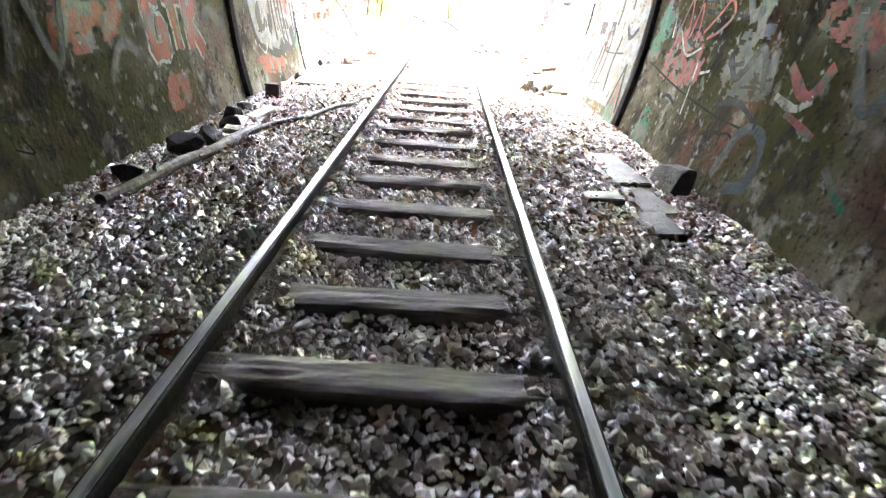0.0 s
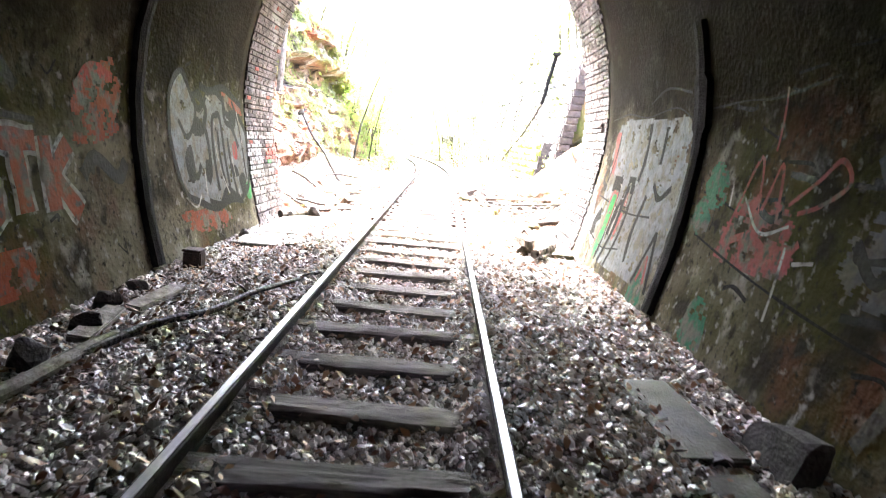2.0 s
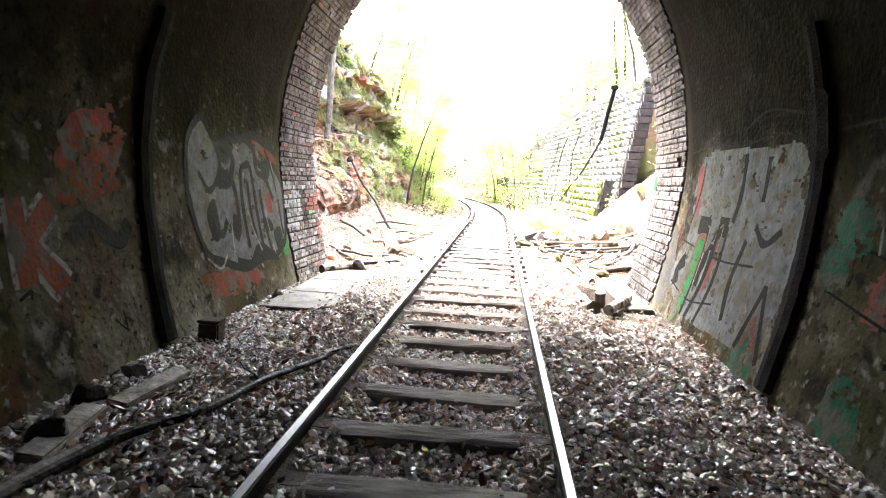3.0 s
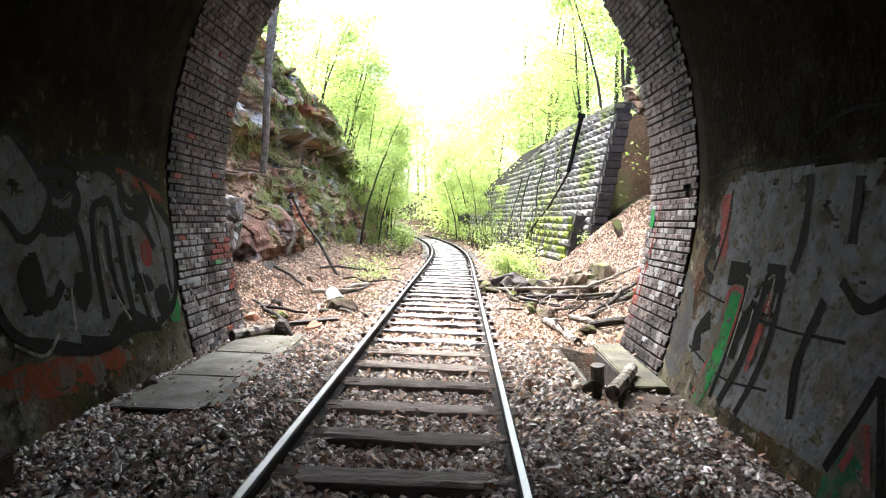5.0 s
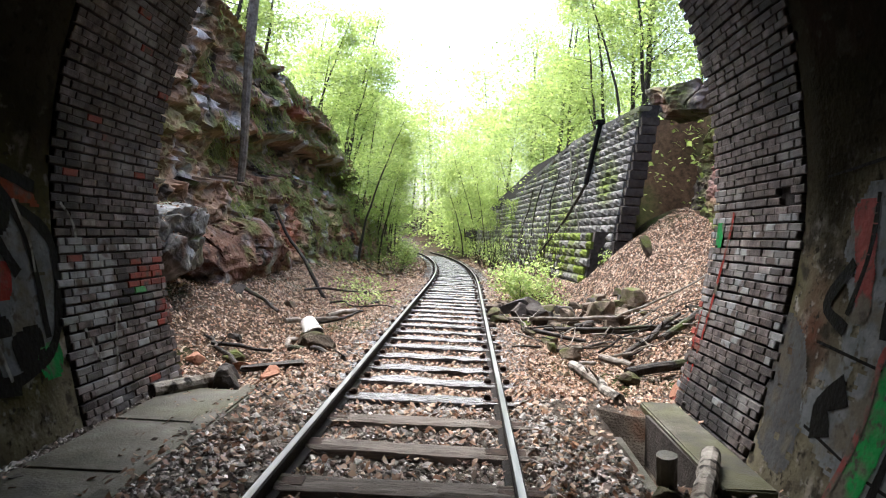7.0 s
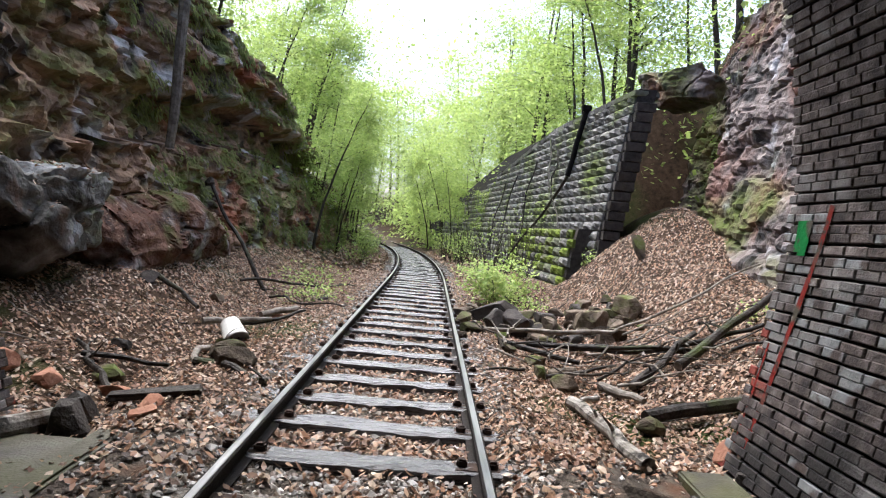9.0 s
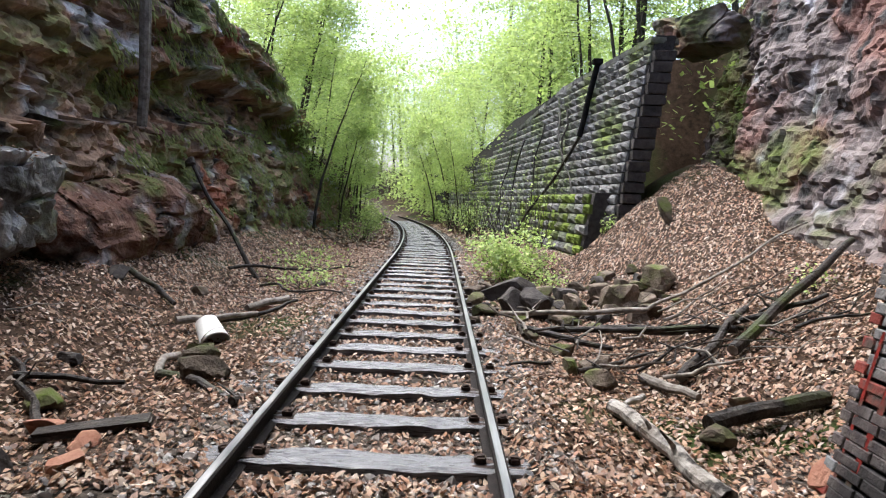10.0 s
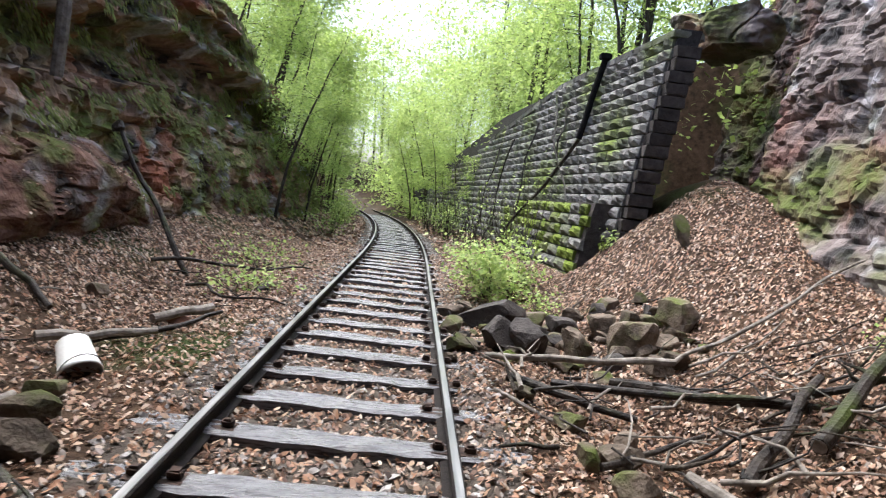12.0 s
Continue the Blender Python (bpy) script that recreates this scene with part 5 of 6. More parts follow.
for i in range(40):
    x, y = heap.choice((heap.uniform(-4.5, -1.3), heap.uniform(1.2, 4.8))), heap.uniform(15.8, 25)
    a = heap.uniform(0, 3.1)
    L = heap.uniform(.25, .8)
    log_thing((x, y, .03), (x + L * math.cos(a), y + L * math.sin(a), .04), heap.uniform(.006, .014), 300 + i, heap.choice((LOG_DARK, BARK_PALE)), "small twig lying on fallen leaves", "twig", .004, .05, None, "twig", "scattered twigs")

# old pipe and dead ivy stems against the retaining wall
t = thing("wall_pipe", "black iron pipe leaning on the stone wall", "pipe")
part("pipe", tube_bm(bent(wall_face(3.2, 5.3, .12), wall_face(3.3, 3.4, .14), 4, .01, 1), [.075] * 5, 8, .03), TAR, t)
part("cap", box_bm(.26, .22, .14, .02), TAR, t).location = wall_face(3.2, 5.35, .14)
part("bent_branch", tube_bm(bent(wall_face(3.3, 3.4, .14), wall_face(6.2, .6, .62), 8, .12, 2), [.05 - .002 * i for i in range(9)], 7, .06), LOG_DARK, t)
for i, (u0, z0, u1, z1) in enumerate([(6.5, 4.9, 1.2, .6), (7.5, 4.2, 6.8, .4), (10, 3.9, 9.4, .3), (5.2, 4.4, 4.4, 2.2), (12, 3.8, 11, .4)]):
    t = thing("creeper", "bare creeper stem hanging over the wall", "creeper", "dead creepers")
    part("stem", tube_bm(bent(wall_face(u0, z0, .12), wall_face(u1, z1, .25), 10, .16, 70 + i), [.03 - .0015 * k for k in range(11)], 6, .05), LOG_DARK, t)

# conduits up the tunnel walls
def conduit(side, y0, z1, seed, label, ragged):
    t = thing("wall_conduit", label, "conduit")
    rng = random.Random(seed)
    V, F = [], []
    n = 40
    for i in range(n + 1):
        z = -.02 + (z1 + .02) * i / n
        w = .115 + ragged * .01 + ragged * .05 * abs(noise.noise(Vector((i * .33, seed, 0)))) + ragged * (.07 if 1.9 < z < 2.5 else 0)
        yc = y0 + .35 * (z / z1) ** 2 * (1 if side < 0 else .9) + .03 * noise.noise(Vector((i * .2, seed, 4)))
        for k, (o, dy) in enumerate(((.0, -w), (.055, -w * .8), (.07, 0), (.055, w * .8), (.0, w))):
            V.append(on_wall(side, yc + dy, max(z, 0) if z < 0 else z, o))
    for i in range(n):
        for k in range(4):
            a = i * 5 + k
            F.append((a, a + 1, a + 6, a + 5))
    F += [(0, 1, 2, 3, 4), tuple(n * 5 + k for k in (4, 3, 2, 1, 0))]
    ob = mesh_object("casing", V, F, TAR)
    ob.parent = t


conduit(-1, 9.55, 3.05, 3, "thick black conduit fixed up the concrete wall", .25)
conduit(1, 9.38, 3.05, 8, "ragged black tar-coated conduit up the wall", 1.0)

# ---- graffiti and stains on the tunnel walls ----
def wall_skin(side, y, z, off):
    p = on_wall(side, y, z, 0)
    c = Vector((centre_x(y), y, 2.0))
    e = noise.noise(Vector((y * 0.9, z * 0.9, side * 5))) * 0.018
    return p + (p - c).normalized() * (e + 0.004 - off)


def curve_points(pts, closed=False, n=6):
    """A smooth line through points (y, z)."""
    P = [Vector((a, b, 0)) for a, b in pts]
    if closed:
        P = [P[-1]] + P + [P[0], P[1]]
    else:
        P = [P[0] * 2 - P[1]] + P + [P[-1] * 2 - P[-2]]
    out = []
    for i in range(1, len(P) - 2):
        for k in range(n):
            t = k / n
            a, b, c, d = P[i - 1], P[i], P[i + 1], P[i + 2]
            out.append(0.5 * (2 * b + (c - a) * t + (2 * a - 5 * b + 4 * c - d) * t * t + (3 * b - a - 3 * c + d) * t ** 3))
    out.append(P[-2])
    return out


def stroke(t, name, side, pts, width, mat, off, smooth=True, closed=False, seed=0):
    q = curve_points(pts, closed) if smooth else [Vector((a, b, 0)).lerp(Vector((c, d, 0)), k / 6) for (a, b), (c, d) in zip(pts, pts[1:]) for k in range(7)]
    V, F = [], []
    for i, p in enumerate(q):
        d = q[min(i + 1, len(q) - 1)] - q[max(i - 1, 0)]
        if d.length < 1e-6:
            d = Vector((1, 0, 0))
        d.normalize()
        w = width * 0.5 * (1 + 0.35 * noise.noise(Vector((i * .4, seed + p.x, p.y))))
        for s in (-1, 0, 1):
            V.append(wall_skin(side, p.x - d.y * w * s, p.y + d.x * w * s, off))
    for i in range(len(q) - 1):
        for s in (0, 1):
            a = i * 3 + s
            F.append((a, a + 1, a + 4, a + 3))
    ob = mesh_object(name, V, F, mat)
    ob.parent = t
    return ob


def blob(t, name, side, pts, mat, off, ragged=0.03, smooth=True, holes=0.0):
    """A painted area inside an outline, filled row by row, with worn edges."""
    q = curve_points(pts, True) if smooth else [Vector((a, b, 0)) for a, b in pts]
    z0, z1 = min(p.y for p in q), max(p.y for p in q)
    V, F = [], []
    step = 0.025
    z = z0
    while z < z1:
        zm = z + step / 2
        cuts = sorted(a.x + (b.x - a.x) * (zm - a.y) / (b.y - a.y) for a, b in zip(q, q[1:] + q[:1]) if (a.y > zm) != (b.y > zm))
        for a, b in zip(cuts[::2], cuts[1::2]):
            a += ragged * noise.noise(Vector((z * 9, a, 1)))
            b += ragged * noise.noise(Vector((z * 9, b, 5)))
            n = max(1, int((b - a) / 0.07))
            for i in range(n):
                ya, yb = a + (b - a) * i / n, a + (b - a) * (i + 1) / n
                if holes and noise.noise(Vector((ya * 5, z * 5, 3))) + 0.5 * noise.noise(Vector((ya * 14, z * 14, 8))) > 0.75 - holes:
                    continue
                k = len(V)
                V += [wall_skin(side, ya, z, off), wall_skin(side, yb, z, off), wall_skin(side, yb, z + step, off), wall_skin(side, ya, z + step, off)]
                F.append((k, k + 1, k + 2, k + 3))
        z += step
    ob = mesh_object(name, V, F, mat)
    ob.parent = t
    if holes or ragged:
        tagged(ob, kind="stuff")
    return ob


A, B, C = 0.006, 0.010, 0.014
g = thing("graffiti", "red spray-painted letters GTK with white outlines", "graffiti")
LETTERS = {"g": [(7.28, 1.30), (6.98, 1.32), (6.94, .78), (7.26, .76), (7.28, 1.02), (7.12, 1.03)], "t": [(7.38, 1.32), (7.86, 1.30)], "t_stem": [(7.60, 1.30), (7.62, .76)], "k": [(7.98, 1.34), (8.0, .74)], "k_arm": [(8.02, 1.02), (8.34, 1.28)], "k_leg": [(8.04, 1.04), (8.36, .68)]}
for k, pts in LETTERS.items():
    stroke(g, "outline", -1, pts, .27, P_WHITE, A, smooth=False)
for k, pts in LETTERS.items():
    stroke(g, "letter", -1, pts, .18, P_RED, B, smooth=False)
g = thing("graffiti", "black and red spray marks above the letters", "graffiti")
stroke(g, "mark", -1, [(7.3, 1.55), (7.5, 1.75), (7.45, 1.95), (7.7, 1.7)], .12, P_BLACK, A)
stroke(g, "mark", -1, [(6.6, 1.5), (7.2, 1.52), (7.9, 1.46)], .06, P_BLACK, A)
blob(g, "patch", -1, [(7.0, .2), (7.5, .22), (7.55, .5), (7.05, .5)], P_RED, A, .06, holes=.25)
blob(g, "haze", -1, [(8.45, 1.3), (9.2, 1.4), (9.3, 2.05), (8.9, 2.0), (8.5, 1.75)], P_RED, A, .15, holes=.55)
stroke(g, "mark", -1, [(8.5, 1.75), (8.8, 1.95), (9.2, 1.9)], .12, P_SCARLET, B)
stroke(g, "mark", -1, [(8.5, 1.0), (8.75, 1.15), (9.1, .95), (9.3, 1.1)], .14, P_BLACK, A)
blob(g, "patch", -1, [(5.2, .9), (6.3, 1.0), (6.4, 1.7), (5.6, 1.6)], P_RED, A, .1, holes=.4)
stroke(g, "mark", -1, [(4.6, .8), (4.9, 1.4), (5.2, .8), (5.5, 1.4)], .08, P_BLACK, B)
stroke(g, "mark", -1, [(5.9, .6), (6.3, .9), (6.7, .7)], .09, P_BLACK, B)
blob(g, "patch", -1, [(4.4, 1.6), (6.2, 1.7), (6.3, 2.3), (4.7, 2.3)], P_RED, A, .2, holes=.6)

g = thing("graffiti", "large silver graffiti piece with black outlines", "graffiti")
PIECE = [(10.45, 1.35), (10.55, 1.9), (10.9, 2.15), (11.25, 1.85), (11.5, 1.72), (11.9, 1.98), (12.35, 1.92), (12.6, 1.68), (13.0, 1.72), (13.45, 1.45), (13.48, .95), (13.3, .6), (12.8, .45), (12.3, .62), (11.8, .4), (11.2, .52), (10.7, .72)]
blob(g, "fill", -1, PIECE, P_SILVER, A, .02, holes=.22)
stroke(g, "outline", -1, PIECE + PIECE[:1], .09, P_BLACK, B)
for pts, w in (([(10.75, 1.55), (11.0, 1.35), (11.3, 1.55), (11.35, 1.75)], .07), ([(11.2, 1.85), (11.46, 1.9), (11.72, 1.72), (11.6, 1.5), (11.35, 1.48)], .12), ([(11.45, 1.4), (11.7, 1.42), (11.76, .95), (11.6, .75)], .10), ([(11.95, .62), (11.93, 1.5), (12.1, 1.66), (12.3, 1.55), (12.42, .52)], .09), ([(12.14, 1.45), (12.16, 1.1), (12.24, .7)], .08), ([(12.55, 1.35), (12.6, .95), (12.72, .42)], .08), ([(12.45, 1.95), (12.5, 1.6), (12.8, 1.5), (13.05, 1.2)], .10), ([(12.85, 1.9), (13.1, 1.6), (13.25, 1.2), (13.3, .7)], .07), ([(10.9, 1.0), (11.2, .85), (11.4, 1.0)], .09), ([(11.5, .5), (11.9, .42), (12.4, .48), (12.9, .40)], .12), ([(11.5, 2.02), (11.9, 1.98), (12.4, 2.06), (12.9, 1.96), (13.3, 1.85)], .10)):
    stroke(g, "line", -1, pts, w, P_BLACK, B)
for pts in ([(10.85, 1.1), (11.1, 1.25), (11.15, .85), (10.95, .8)], [(12.55, .98), (12.85, .92), (12.9, .78), (12.62, .8)], [(11.58, 1.05), (11.74, 1.02), (11.72, .8), (11.55, .78)], [(12.7, 1.75), (13.0, 1.7), (12.95, 1.5), (12.7, 1.52)], [(11.3, 1.62), (11.55, 1.55), (11.5, 1.38), (11.2, 1.4)], [(12.9, .75), (13.2, .8), (13.2, .5), (12.95, .5)]):
    blob(g, "shadow_shape", -1, pts, P_BLACK, B, .01)
for pts in ([(12.22, 1.55), (12.03, 1.54), (12.03, 1.18), (12.14, .85), (12.33, .55)], [(12.64, 1.2), (12.7, .9), (12.82, .46)], [(11.5, .95), (11.46, .6)], [(13.05, 1.75), (13.2, 1.45), (13.24, 1.2)], [(11.74, 1.9), (11.9, 1.86)], [(10.7, .62), (11.0, .48), (11.25, .62)]):
    stroke(g, "highlight", -1, pts, .028, P_WHITE, C)
blob(g, "red_patch", -1, [(12.75, 1.25), (12.95, 1.28), (12.95, 1.05), (12.78, 1.05)], P_SCARLET, B, .02, holes=.2)
blob(g, "green_patch", -1, [(13.15, .62), (13.4, .65), (13.38, .42), (13.18, .42)], P_GREEN, B, .02, holes=.2)
blob(g, "red_haze", -1, [(10.6, .45), (12.0, .35), (12.1, .12), (10.8, .2)], P_RED, A, .1, holes=.5)
blob(g, "red_haze", -1, [(12.4, 2.05), (13.2, 1.85), (13.3, 1.7), (12.5, 1.9)], P_RED, A, .1, holes=.45)

g = thing("graffiti", "faded silver and black graffiti piece on grey concrete", "graffiti")
blob(g, "fill", 1, [(9.75, .35), (9.75, 1.95), (10.6, 2.08), (11.6, 2.12), (12.6, 2.1), (12.9, 1.7), (12.7, 1.1), (13.0, .5), (12.2, .15), (11.0, .12)], P_SILVER, A, .08, holes=.34)
blob(g, "green_bar", 1, [(12.02, 1.02), (12.25, 1.0), (12.3, .55), (12.42, .05), (12.25, .02), (12.1, .5)], P_GREEN, B, .012, holes=.1)
stroke(g, "red_line", 1, [(12.0, 1.08), (12.27, 1.05), (12.33, .55), (12.46, .05)], .05, P_PINK, C)
stroke(g, "red_line", 1, [(12.0, 1.06), (12.06, .6)], .04, P_PINK, C)
blob(g, "black_shape", 1, [(12.0, 1.34), (12.38, 1.32), (12.36, 1.1), (12.0, 1.12)], P_BLACK, B, .01, False)
blob(g, "black_shape", 1, [(11.35, 1.36), (11.66, 1.34), (11.64, 1.1), (11.36, 1.14)], P_BLACK, B, .01, False)
for pts, w in (([(11.98, 1.3), (12.02, .7), (12.1, .1)], .07), ([(11.62, 1.25), (11.72, .6), (11.9, .1)], .11), ([(11.35, 1.25), (11.4, .6), (11.55, .1)], .08), ([(11.2, 2.05), (11.18, 1.6), (11.25, 1.3)], .10), ([(10.6, 2.0), (10.58, 1.55)], .09), ([(11.75, 1.0), (11.9, .75), (11.95, .5)], .16), ([(10.75, 1.15), (10.9, .7), (10.8, .3)], .1), ([(12.55, .75), (12.75, .6), (12.7, .4)], .2), ([(12.75, 1.55), (12.98, 1.25), (12.7, 1.1)], .09), ([(12.6, 2.0), (12.62, 1.6), (12.72, 1.2)], .05), ([(9.9, 2.35), (10.7, 2.45), (11.3, 2.3)], .03), ([(10.0, 1.3), (10.3, 1.15), (10.6, 1.3)], .08)):
    stroke(g, "black_line", 1, pts, w, P_BLACK, B)
blob(g, "red_bar", 1, [(11.46, 1.08), (11.56, 1.07), (11.64, .55), (11.56, .5)], P_PINK, C, .01, holes=.25)
blob(g, "red_shape", 1, [(12.62, 1.95), (12.85, 1.9), (12.75, 1.55), (12.62, 1.2), (12.5, 1.22), (12.55, 1.6)], P_PINK, B, .02, holes=.3)
for pts in ([(12.02, 1.22), (11.94, 1.18), (11.96, .9), (12.0, .5)], [(11.6, 1.22), (11.5, 1.24), (11.52, .95)], [(11.75, .95), (11.8, .5)]):
    stroke(g, "white_line", 1, pts, .022, P_WHITE, C)
blob(g, "grey_patch", 1, [(12.95, .1), (13.45, .2), (13.5, 1.1), (13.1, .9)], P_GREY, A, .08, holes=.3)

g = thing("graffiti", "black arrow outline with green splash near the floor", "graffiti")
stroke(g, "arrow", 1, [(9.7, .12), (9.98, .78), (10.25, .15)], .075, P_BLACK, B, smooth=False)
stroke(g, "arrow_fill", 1, [(9.85, .2), (9.98, .5), (10.1, .2)], .06, P_PINK, C, smooth=False)
for y, z, s in ((10.02, .1, .24), (8.3, .16, .26), (8.8, 1.4, .24), (8.95, 1.1, .2)):
    blob(g, "green_splash", 1, [(y - s, z - s * .5), (y, z - s * .9), (y + s, z - s * .3), (y + s * .7, z + s * .9), (y - s * .4, z + s * .8)], P_TEAL, B, .08, holes=.42)

g = thing("graffiti", "tangled pink and white spray scrawl", "graffiti")
for pts, w, m in (([(8.35, 1.1), (8.1, 1.7), (7.9, 1.25), (7.75, 1.65), (7.6, 1.2)], .04, P_PINK), ([(7.9, 1.75), (7.88, 2.25)], .03, P_PINK), ([(7.5, 1.35), (7.2, 1.55), (7.0, 1.7), (6.85, 1.55), (7.1, 1.38), (7.35, 1.3)], .04, P_PINK), ([(8.3, .95), (7.9, 1.05), (7.4, .9), (7.2, 1.1)], .07, P_PINK), ([(8.2, 1.35), (7.8, 1.1), (7.4, 1.2)], .03, P_WHITE), ([(7.35, 1.05), (7.3, .5)], .035, P_WHITE), ([(8.5, 1.5), (8.45, 1.25)], .03, P_WHITE), ([(7.95, 1.3), (7.7, 1.22), (7.55, 1.28)], .07, P_BLACK), ([(7.2, .95), (6.95, 1.0)], .03, P_WHITE)):
    stroke(g, "line", 1, pts, w, m, B)
blob(g, "haze", 1, [(7.2, .85), (8.4, .8), (8.3, 1.2), (7.9, 1.4), (7.4, 1.25)], P_PINK, A, .15, holes=.55)

g = thing("graffiti", "faded black and blue spray tags", "graffiti")
for pts, w, m in (([(6.6, 1.75), (6.4, 1.55), (6.1, 1.8), (6.2, 1.5)], .12, P_BLUE), ([(6.3, 2.0), (6.25, 1.5), (5.9, 1.45)], .09, P_BLUE), ([(6.6, 1.2), (6.3, 1.0), (6.0, 1.3), (5.7, .95)], .08, P_BLACK), ([(6.5, .75), (6.0, .8), (5.5, .65)], .05, P_BLACK), ([(5.95, .15), (5.75, .6), (5.35, .6), (5.3, .25), (5.6, .12)], .11, P_BLUE), ([(5.4, 1.2), (5.0, 1.0), (4.8, 1.25)], .1, P_PINK), ([(5.45, .95), (5.1, .9), (4.9, 1.0)], .07, P_WHITE), ([(4.6, 1.4), (4.3, 1.0), (4.0, 1.3)], .1, P_BLUE), ([(5.2, .85), (4.7, .75)], .06, P_PINK), ([(4.4, .6), (4.0, .4)], .07, P_TEAL)):
    stroke(g, "line", 1, pts, w, m, B)
blob(g, "haze", 1, [(5.6, .9), (6.6, .9), (6.5, 1.4), (5.8, 1.35)], P_GREY, A, .12, holes=.5)
blob(g, "haze", 1, [(4.2, 1.4), (5.2, 1.5), (5.3, 2.2), (4.3, 2.1)], P_PINK, A, .2, holes=.66)

g = thing("wall_cracks", "dark cracks and patched joints across the concrete", "cracks")
crk = random.Random(3)
for pts in ([(9.0, .95), (8.2, .8), (7.4, .72), (6.4, .62), (5.4, .6)], [(9.3, 2.2), (8.6, 2.15), (8.0, 2.2), (7.2, 2.3)], [(13.2, 2.15), (12.3, 2.18), (11.4, 2.14), (10.4, 2.2), (9.8, 2.1)], [(13.0, .95), (12.2, .92), (11.3, .85), (10.4, .9)], [(12.9, .4), (12.0, .3), (11.2, .42)]):
    stroke(g, "crack", 1, [(a, b + crk.uniform(-.05, .05)) for a, b in pts], .022, P_BLACK, .0075, seed=crk.random())
for i in range(26):
    y, z = crk.uniform(4, 9.4), crk.uniform(.2, 2.5)
    stroke(g, "flaw", 1, [(y, z), (y + crk.uniform(.06, .3), z + crk.uniform(-.06, .06)), (y + crk.uniform(.3, .45), z + crk.uniform(-.05, .05))], crk.uniform(.015, .05), P_BLACK, .0075, seed=i)
for i in range(16):
    y, z = crk.uniform(3.5, 13), crk.uniform(.1, 2.4)
    stroke(g, "flaw", -1, [(y, z), (y + crk.uniform(.03, .2), z + crk.uniform(-.1, .1)), (y + crk.uniform(.1, .3), z + crk.uniform(-.1, .1))], crk.uniform(.015, .05), P_BLACK, .0075, seed=i)

# ---- bricks of the arch ----
def arc_points():
    out = [(-1, z) for z in np.arange(-0.05, 5.6, 0.02)]
    pts = [Vector((-half_width(z), 0, z)) for _, z in out]
    for k in range(1, 120):
        a = math.pi * k / 120
        c = half_width(5.58)
        pts.append(Vector((-c * math.cos(a), 0, 5.58 + 0.32 * math.sin(a))))
    pts += [Vector((half_width(z), 0, z)) for _, z in reversed(out)]
    return pts


def brick_mesh(name, L, H, seed, mat):
    rng = random.Random(seed)
    b = 0.007
    V = []
    for z, k in ((-0.05, 0), (0.012, 0), (0.019 + rng.uniform(-.003, .003), b)):
        for x, y in ((-1, -1), (1, -1), (1, 1), (-1, 1)):
            V.append((x * (H / 2 - k) + rng.uniform(-.002, .002), y * (L / 2 - k) + rng.uniform(-.003, .003), z))
    F = [(8, 9, 10, 11)]
    for r in (0, 4):
        for i in range(4):
            F.append((r + i, r + (i + 1) % 4, r + 4 + (i + 1) % 4, r + 4 + i))
    d = bpy.data.meshes.new(name)
    d.from_pydata(V, [], F)
    d.materials.append(mat)
    return d


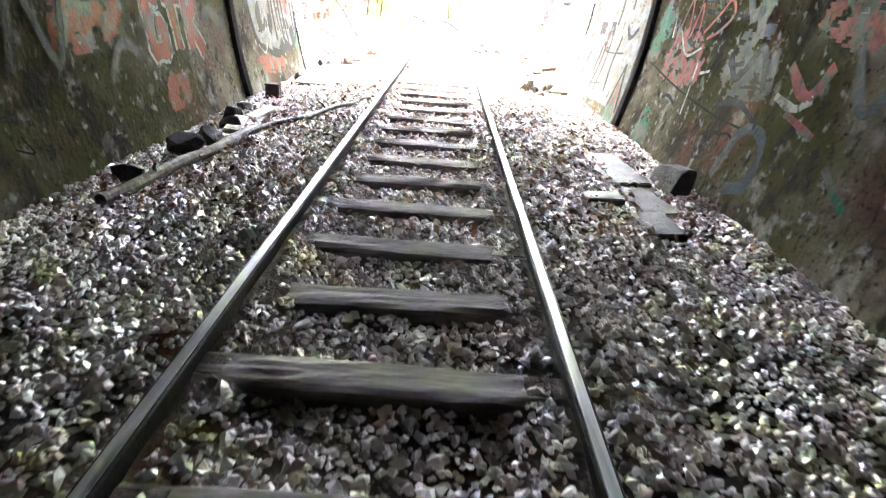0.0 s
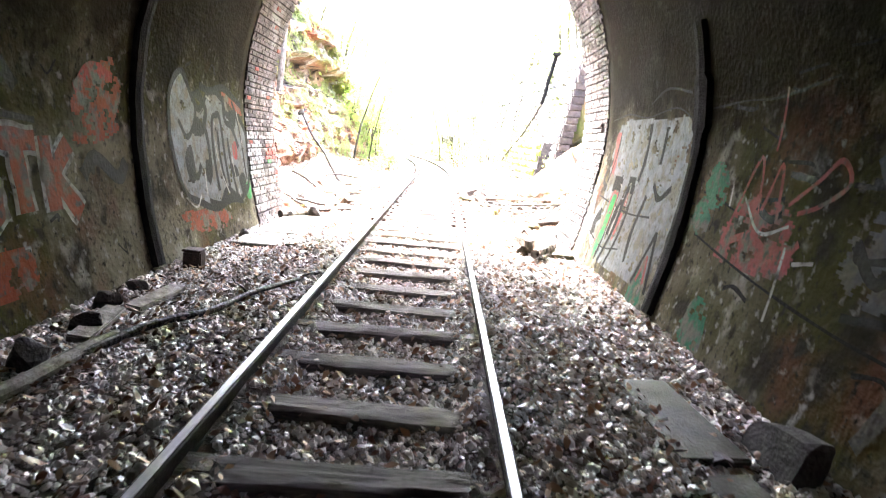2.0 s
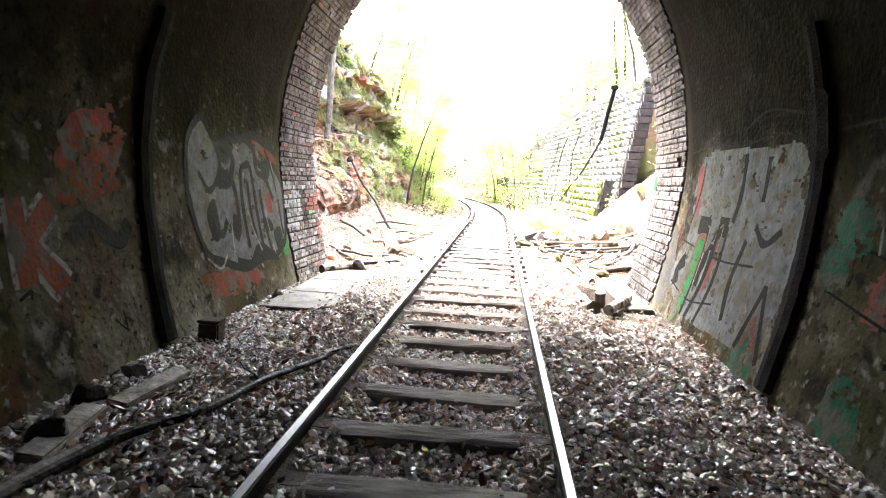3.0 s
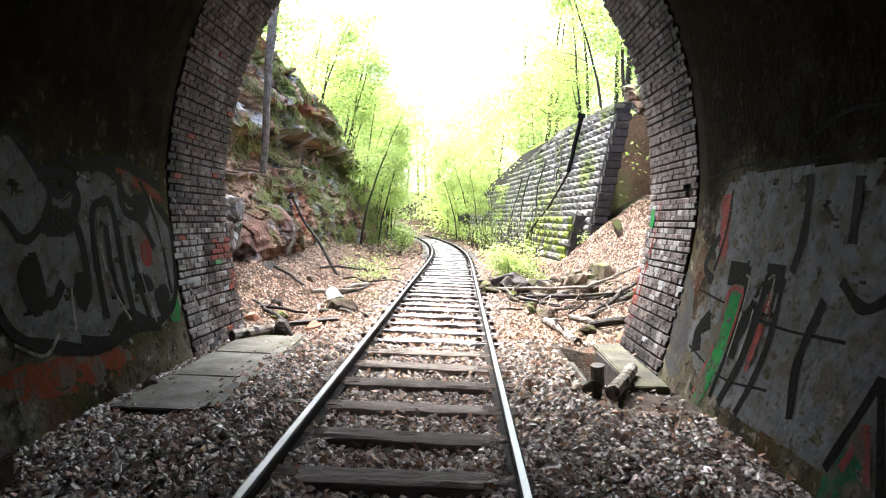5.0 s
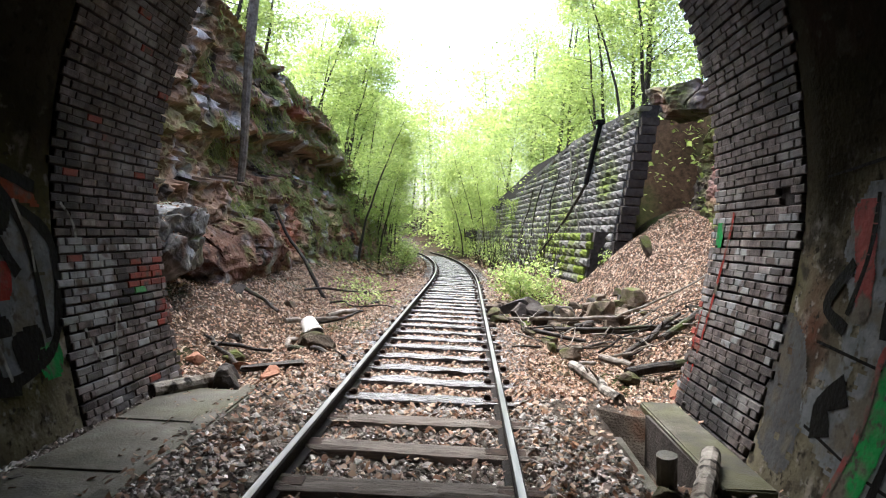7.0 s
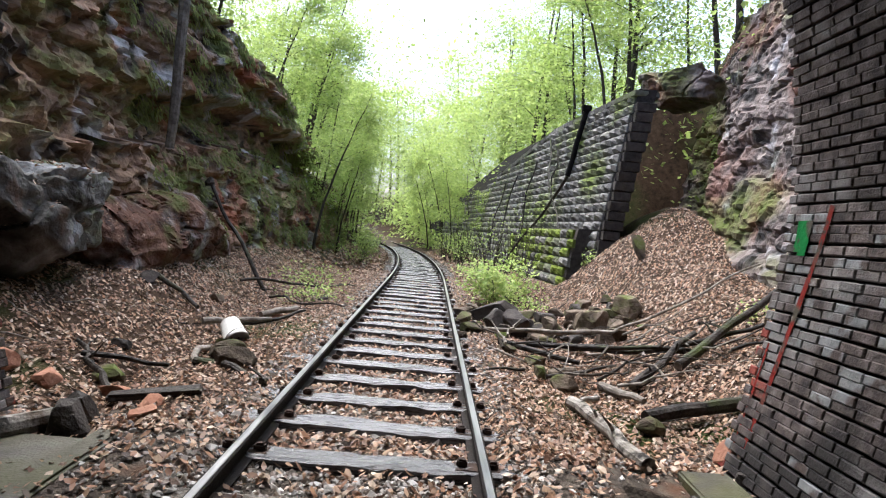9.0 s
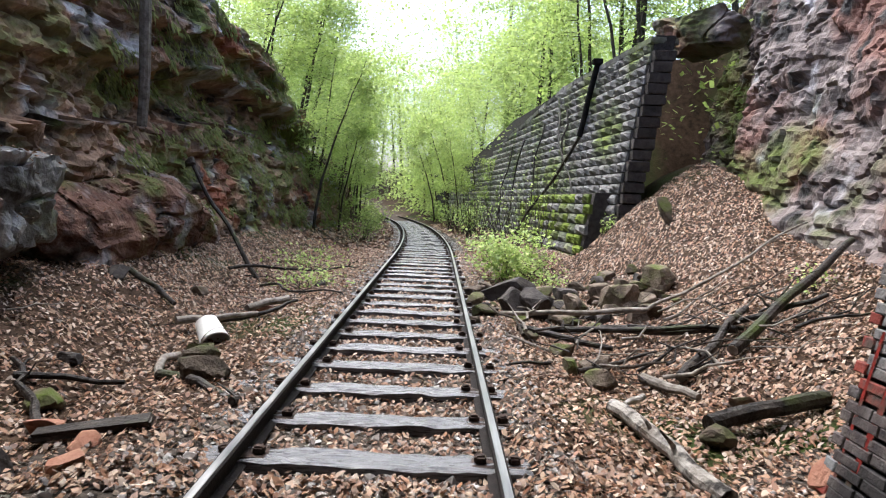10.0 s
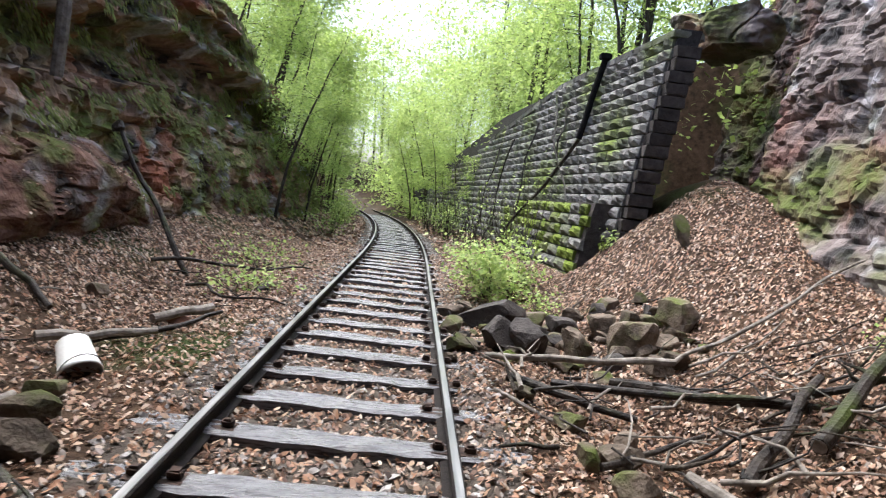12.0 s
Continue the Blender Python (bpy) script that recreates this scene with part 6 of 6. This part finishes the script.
def lay_bricks():
    rng = random.Random(8)
    H, L = 0.063, 0.215
    kinds = {m: [brick_mesh("brick", L, H, i, m) for i in range(4)] for m in (BRICK, BRICK_RED, BRICK_WHITE, BRICK_GREEN)}
    halves = {m: brick_mesh("brick", L / 2 - 0.006, H, 9, m) for m in kinds}
    pts = arc_points()
    s, acc, marks = 0.0, 0.0, []
    for a, b in zip(pts, pts[1:]):
        acc += (b - a).length
        while acc > s:
            marks.append((b, (b - a).normalized()))
            s += H + 0.009
    rest_v, rest_f, count = [], [], 0
    for c, (p, tan) in enumerate(marks):
        nrm = Vector((tan.z, 0, -tan.x))
        if nrm.dot(Vector((-p.x, 0, 2.0 - p.z))) < 0:
            nrm = -nrm
        y = BRICK_Y0 + (0.0 if c % 2 else -0.10 * rng.random())
        first = c % 2
        while y < BRICK_Y1 - 0.05:
            half = first or y + L > BRICK_Y1 + 0.02
            first = False
            ln = L / 2 - 0.006 if half else L
            yc = y + ln / 2
            y += ln + 0.010
            left, z = p.x < 0, p.z
            if not left and abs(yc - 13.75) < .13 and abs(z - 2.03) < .09:
                continue
            m = BRICK
            if left:
                if 14.55 < yc and .95 < z < 1.28 and rng.random() < .75 or 15.0 < yc and .55 < z < .8 or rng.random() < .02:
                    m = BRICK_RED
                elif 14.6 < yc < 15.0 and .88 < z < .98:
                    m = BRICK_GREEN
                elif yc < 14.55 + .25 * math.sin(z * 5) and .55 < z < 1.45 and rng.random() < .8:
                    m = BRICK_WHITE
                elif .4 < z < 1.5 and rng.random() < .12:
                    m = BRICK_WHITE
            else:
                if yc > 15.1 and rng.random() < .15 and z < 1.5:
                    m = BRICK_RED
                elif .7 < z < 1.9 and rng.random() < .22 or .1 < z < .7 and rng.random() < .08:
                    m = BRICK_WHITE
            mesh = halves[m] if half else rng.choice(kinds[m])
            mat = Matrix(((tan.x, 0, nrm.x, p.x + centre_x(yc)), (0, 1, 0, yc), (tan.z, 0, nrm.z, p.z), (0, 0, 0, 1)))
            mat = mat @ pose(rng.uniform(-.002, .002), 0, rng.uniform(-.006, .003), 0, 0, rng.uniform(-.8, .8))
            if count < 320 and z < 1.98:
                ob = new("brick", mesh)
                ob.parent = portal
                ob.matrix_world = mat
                count += not left or 1
            else:
                rest_f.append((mesh, mat))
    for m in kinds:
        V, F = [], []
        for mesh, mat in rest_f:
            if mesh.materials[0] is not m:
                continue
            k = len(V)
            V += [mat @ v.co for v in mesh.vertices]
            F += [tuple(k + a for a in q.vertices) for q in mesh.polygons]
        if V:
            ob = mesh_object("far_bricks", V, F, m)
            ob.parent = portal
            tagged(ob, kind="stuff")


lay_bricks()

g = thing("graffiti", "white arrow and black lines painted on the brick arch", "graffiti")
for side, pts, w, m in ((-1, [(13.75, .72), (13.9, .42), (14.1, .28), (14.25, .75)], .03, P_WHITE), (-1, [(13.6, 1.75), (13.75, 1.6), (13.8, 1.4)], .03, P_WHITE), (1, [(14.78, 1.95), (14.92, 1.3), (15.0, .8), (15.1, .1)], .05, P_SCARLET), (1, [(15.17, .95), (15.2, .5), (15.22, .05)], .025, P_SCARLET)):
    stroke(g, "line", side, pts, w, m, .026)
blob(g, "green_patch", 1, [(14.98, 1.84), (15.16, 1.86), (15.16, 1.62), (15.0, 1.60)], P_GREEN, .026, .01, False, .15)
